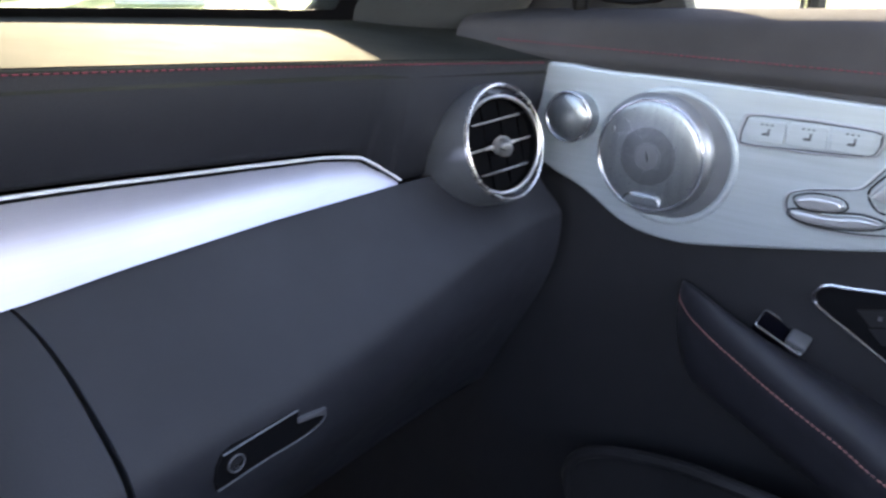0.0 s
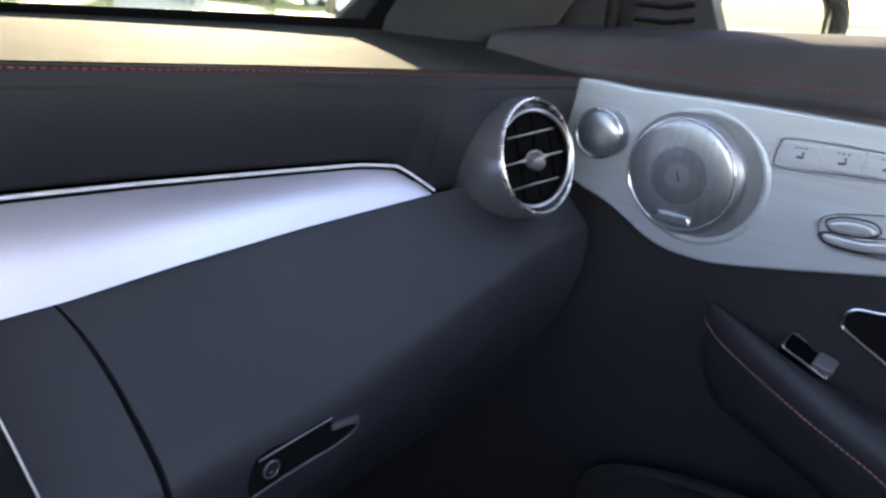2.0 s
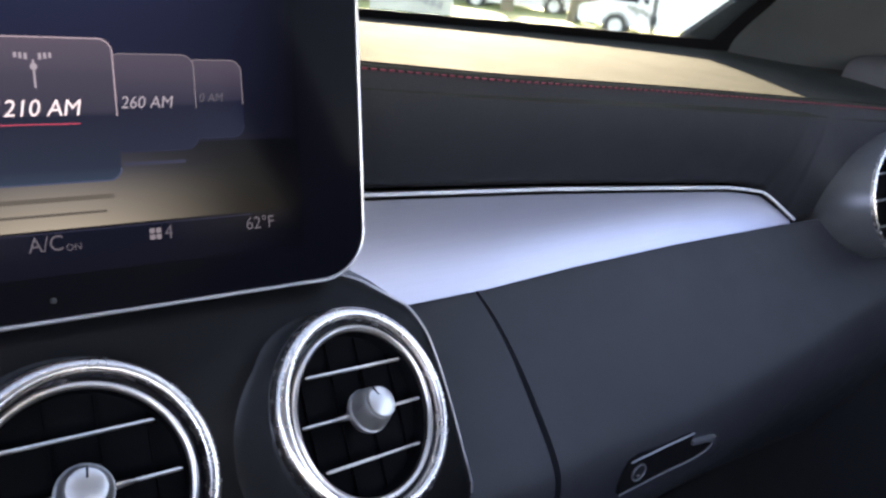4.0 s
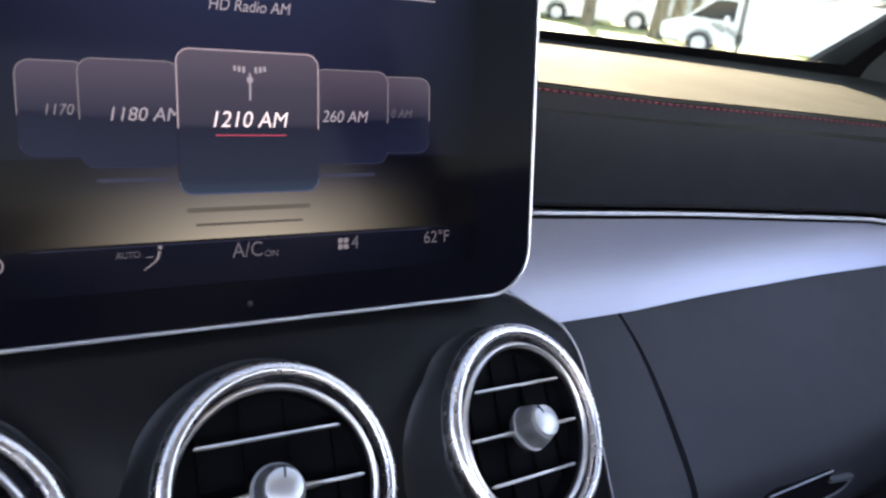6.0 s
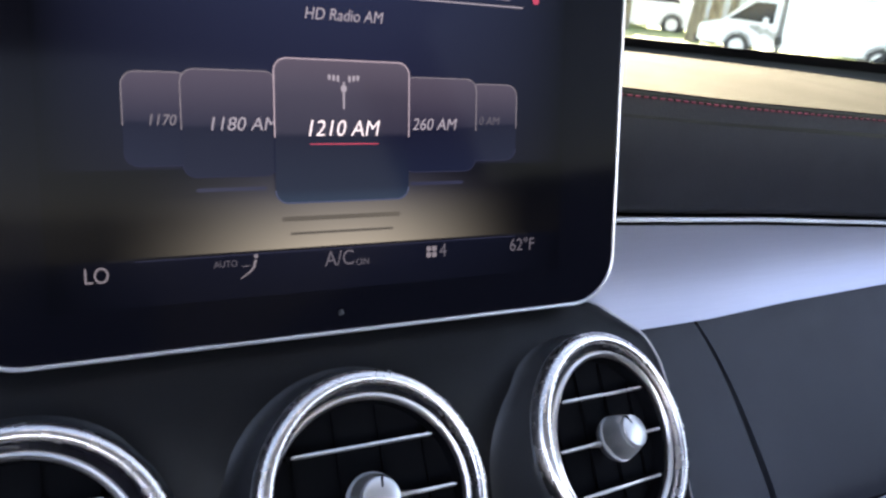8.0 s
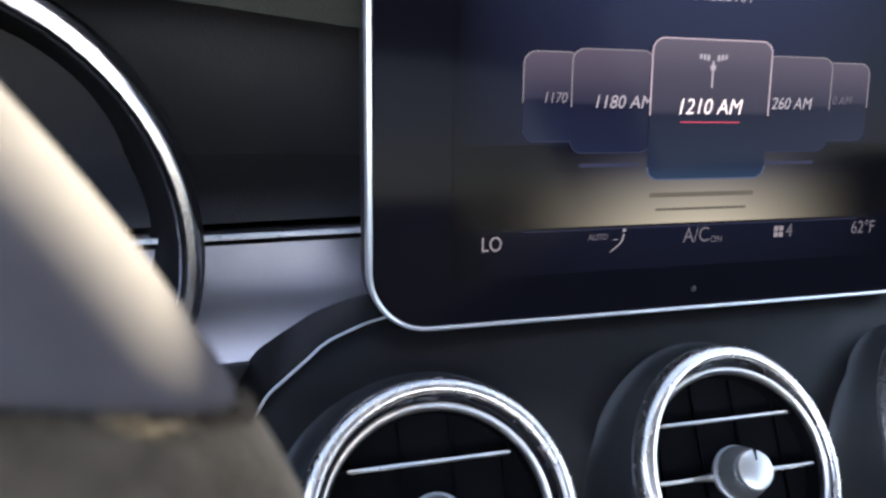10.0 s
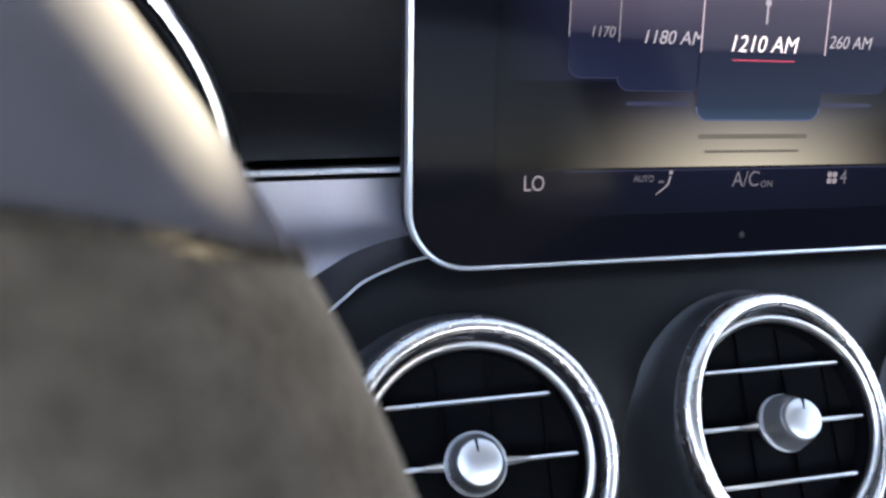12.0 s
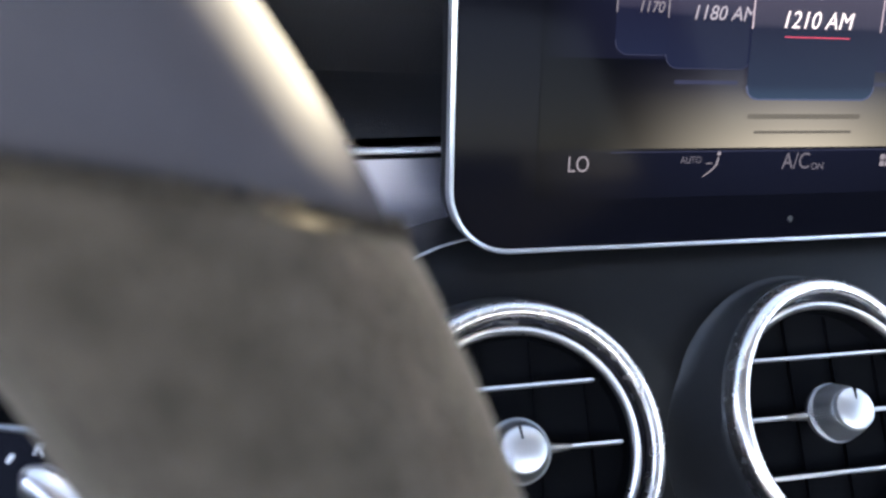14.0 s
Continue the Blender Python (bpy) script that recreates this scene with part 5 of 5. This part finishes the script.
tagged(road, "pale sunlit asphalt beside the car", "road", kind="structure")


def polar(az, d):
    return Vector((d * math.sin(radians(az)) - 0.05, d * math.cos(radians(az)) - 0.3, 0))


def vehicle(name, at, heading, size, material, label, category, van=False):
    """A parked vehicle: x of its own frame points to its nose. Body, cabin glass, wheels with rims, lamps, bumpers."""
    L, W, H = size
    wr = 0.85 if van else 1.0
    car = thing(name, at, label, category, "parked vehicles")
    m = Matrix.Translation(at) @ pose(0, 0, 0, 0, 0, heading)
    side = basis((0, 0, 0), (1, 0, 0), (0, -1, 0))
    if van:
        out = [(-L / 2, 0.35), (-L / 2 + 0.02, H - 0.15), (-L / 2 + 0.2, H), (L * 0.20, H), (L * 0.27, H - 0.1), (L * 0.39, H * 0.56), (L * 0.485, H * 0.48), (L / 2, H * 0.40), (L / 2, 0.38), (L / 2 - 0.1, 0.3), (-L / 2 + 0.1, 0.3)]
        win = [(L * 0.165, H * 0.56), (L * 0.165, H * 0.86), (L * 0.26, H * 0.86), (L * 0.37, H * 0.58)]
    else:
        out = [(-L / 2, 0.4), (-L / 2 + 0.03, H * 0.6), (-L / 2 + 0.12, H * 0.66), (-L * 0.40, H * 0.72), (-L * 0.30, H * 0.93), (-L * 0.16, H), (L * 0.05, H), (L * 0.12, H * 0.95), (L * 0.25, H * 0.68), (L * 0.45, H * 0.58), (L / 2, H * 0.48), (L / 2, 0.36), (L / 2 - 0.1, 0.25), (-L / 2 + 0.1, 0.25)]
        win = [(-L * 0.36, H * 0.69), (-L * 0.27, H * 0.9), (-L * 0.14, H * 0.95), (L * 0.05, H * 0.95), (L * 0.12, H * 0.9), (L * 0.21, H * 0.70)]
    body = part("body", plate(out, m @ Matrix.Translation((0, -W / 2, 0)) @ side, W, 0.06), material, car)
    for s in (-1, 1):
        mm = m @ Matrix.Translation((0, s * (W / 2 + 0.004), 0)) @ (side if s < 0 else side @ Matrix.Diagonal((1, 1, -1, 1)))
        part("side_window", plate(win, mm, 0.02, 0.004), DARK_GLASS, body)
    for wx in (-L * 0.31, L * 0.31):
        for s in (-1, 1):
            wm = m @ Matrix.Translation((wx, s * (W / 2 - 0.10), 0.33 * wr)) @ pose(0, 0, 0, 90, 0, 0) @ Matrix.Diagonal((wr, wr, 1, 1))
            wheel_ob = part("wheel", revolve([(0.20, -0.115), (0.30, -0.115), (0.33, -0.09), (0.33, 0.09), (0.30, 0.115), (0.20, 0.115)], wm, 28, True), TYRE, car)
            part("rim", revolve([(0.0, -0.09), (0.06, -0.11), (0.14, -0.095), (0.205, -0.112), (0.205, 0.112), (0.14, 0.095), (0.06, 0.11), (0.0, 0.09)], wm, 20), RIM, wheel_ob)
            part("wheel_arch", revolve([(0.34, -0.03), (0.37, -0.03), (0.37, 0.03), (0.34, 0.03)], m @ Matrix.Translation((wx, s * (W / 2), 0.34 * wr)) @ pose(0, 0, 0, 90, 0, 0) @ Matrix.Diagonal((wr, wr, 1, 1)), 28, True), TYRE, body)
    for s in (-1, 1):
        part("headlight", block((L / 2 - 0.04, s * W * 0.36, H * 0.40), (0.1, 0.3, 0.14), 0.02, m), RIM, car)
        part("mirror", block((L * 0.2, s * (W / 2 + 0.08), H * 0.6), (0.12, 0.16, 0.12), 0.02, m), material, car)
    part("bumper", block((L / 2, 0, 0.36), (0.12, W * 0.94, 0.2), 0.03, m), TYRE if van else material, car)
    return car, m


van, vm = vehicle("white_van", polar(50.95, 21.5) + Vector((0, 0, -0.12)), 130, (4.9, 1.85, 1.5), WHITE_PAINT, "white panel van parked on the grass edge", "van", True)
vs = vm @ Matrix.Translation((0.95, 0.935, 0.74)) @ basis((0, 0, 0), (-1, 0, 0), (0, 1, 0))
for k in range(6):
    part("painted_script", plate(rounded(-0.05, -0.05 - 0.03 * (k % 3), 0.05, 0.04 + 0.03 * (k % 2), 0.02), vs @ pose(0.11 * k - 0.3, -0.03 * k, 0.0, 0, 0, -20), 0.01), SCRIPT, van)
vehicle("parked_car", polar(40.1, 30) + Vector((0, 0, -0.1)), 132, (4.4, 1.8, 1.5), WHITE_PAINT, "white car parked beyond the trees", "car")
vehicle("parked_car", polar(37.0, 34) + Vector((0, 0, -0.1)), 128, (4.4, 1.8, 1.5), WHITE_PAINT, "white car parked beyond the trees", "car")
vehicle("parked_car", polar(56.5, 26) + Vector((0, 0, 0.1)), 150, (4.3, 1.8, 1.5), GREY_PAINT, "grey car parked behind the van", "car")
far = polar(88.0, 13.5)
vehicle("parked_car", far + Vector((0, 0, lie(far.x, far.y) + 0.05)), 95, (4.5, 1.8, 1.5), WHITE_PAINT, "white car parked on the bank beside the road", "car")


def tree(at, r, h, lean, seed):
    rng = random.Random(seed)
    t = thing("tree", at, "tall tree with a pale grey trunk on the grass", "tree", "trees on the grass")
    base = Vector(at)
    top = base + Vector((lean[0], lean[1], h))
    pts, rad = [], []
    for k in range(9):
        f = k / 8
        pts.append(base.lerp(top, f) + Vector((0.08 * math.sin(3 * f + seed), 0.08 * math.cos(4 * f + seed), -0.1 if k == 0 else 0)))
        rad.append(r * (1.35 if k == 0 else 1.0 - 0.55 * f))
    bm = tube(pts, rad, 12)
    ends = []
    for k in range(9):
        f = 0.68 + 0.035 * k
        a = rng.uniform(0, math.tau)
        p0 = base.lerp(top, f)
        p1 = p0 + Vector((math.cos(a) * 1.0, math.sin(a) * 1.0, 0.9))
        p2 = p1 + Vector((math.cos(a) * 0.9, math.sin(a) * 0.9, 0.8))
        tube([p0, p1, p2], [r * 0.32, r * 0.2, r * 0.07], 6, bm=bm)
        ends += [p1, p2]
    part("trunk", bm, BARK, t)
    verts, faces = [], []
    for _ in range(2200):
        c = rng.choice(ends + [top])
        p = c + Vector((rng.gauss(0, 0.75), rng.gauss(0, 0.75), rng.gauss(0.2, 0.55)))
        q = Euler((rng.uniform(0, 6), rng.uniform(0, 6), rng.uniform(0, 6))).to_matrix()
        s = rng.uniform(0.06, 0.13)
        i = len(verts)
        verts += [p + q @ Vector(v) for v in ((-s, 0, 0), (0, -s * 0.5, 0.02), (s, 0, 0), (0, s * 0.5, 0.02))]
        faces.append((i, i + 1, i + 2, i + 3))
    me = bpy.data.meshes.new("crown")
    me.from_pydata([tuple(v) for v in verts], [], faces)
    me.materials.append(LEAF)
    ob = new("crown", me)
    ob.parent = t
    ob.matrix_parent_inverse = t.matrix_world.inverted()
    return t


tree(polar(33.4, 22), 0.5, 15, (0.2, 0.1), 1)
tree(polar(30.0, 25), 0.4, 15, (0.0, 0.1), 2)
tree(polar(43.8, 24), 0.16, 15, (0.9, -0.6), 3)
tree(polar(45.05, 24.5), 0.15, 15, (1.0, -0.7), 4)
tree(polar(46.3, 27), 0.12, 15, (0.6, -0.4), 5)
tree(polar(39.5, 27), 0.16, 15, (0.0, 0.1), 6)
tree(polar(25.0, 24), 0.3, 15, (0.2, 0.0), 7)

post = thing("sign_post", polar(49.2, 17), "slim dark roadside post", "post")
part("pole", tube([polar(49.2, 17) + Vector((0, 0, -0.05)), polar(49.2, 17) + Vector((0, 0, 1.2)), polar(49.2, 17) + Vector((0, 0, 2.4))], 0.045, 10), GREY_PAINT, post)
part("collar", tube([polar(49.2, 17) + Vector((0, 0, 0.4)), polar(49.2, 17) + Vector((0, 0, 0.55))], 0.07, 10), TYRE, post)
lamp_post = thing("sign_post", polar(69.4, 16), "thin pale post beyond the side window", "post")
lp = polar(69.4, 16)
lp.z = lie(lp.x, lp.y)
part("pole", tube([lp, lp + Vector((0, 0, 2)), lp + Vector((0, 0, 5))], 0.05, 10), STONE, lamp_post)
board = thing("hanging_sign", polar(32.6, 21) + Vector((0, 0, 0.4)), "pale board with dark unreadable script", "sign")
bm_at = Matrix.Translation(polar(32.8, 20.8)) @ basis((0, 0, 0), (0.84, -0.54, 0), (-0.54, -0.84, 0))
for k in range(10):
    part("painted_script", plate(rounded(-0.07, -0.09, 0.07, 0.07 + 0.03 * (k % 2), 0.02), bm_at @ pose(-0.8 + 0.17 * k, 0.62 - 0.045 * k, 0.06, 0, 0, -15), 0.01), SCRIPT, board)
part("board", plate(rounded(-1.0, -0.25, 1.05, 1.0, 0.05), bm_at @ Matrix.Translation((0, 0.2, 0.04)), 0.04), STONE, board)
wall = part("far_wall", slab(lambda u, v: (14 + 60 * u, 62 - 40 * u, 6.0 * v), 20, 3, (0.3, 0.3, 0)), STONE, None)
tagged(wall, "pale sunlit building front far behind the trees", "building front", kind="structure")
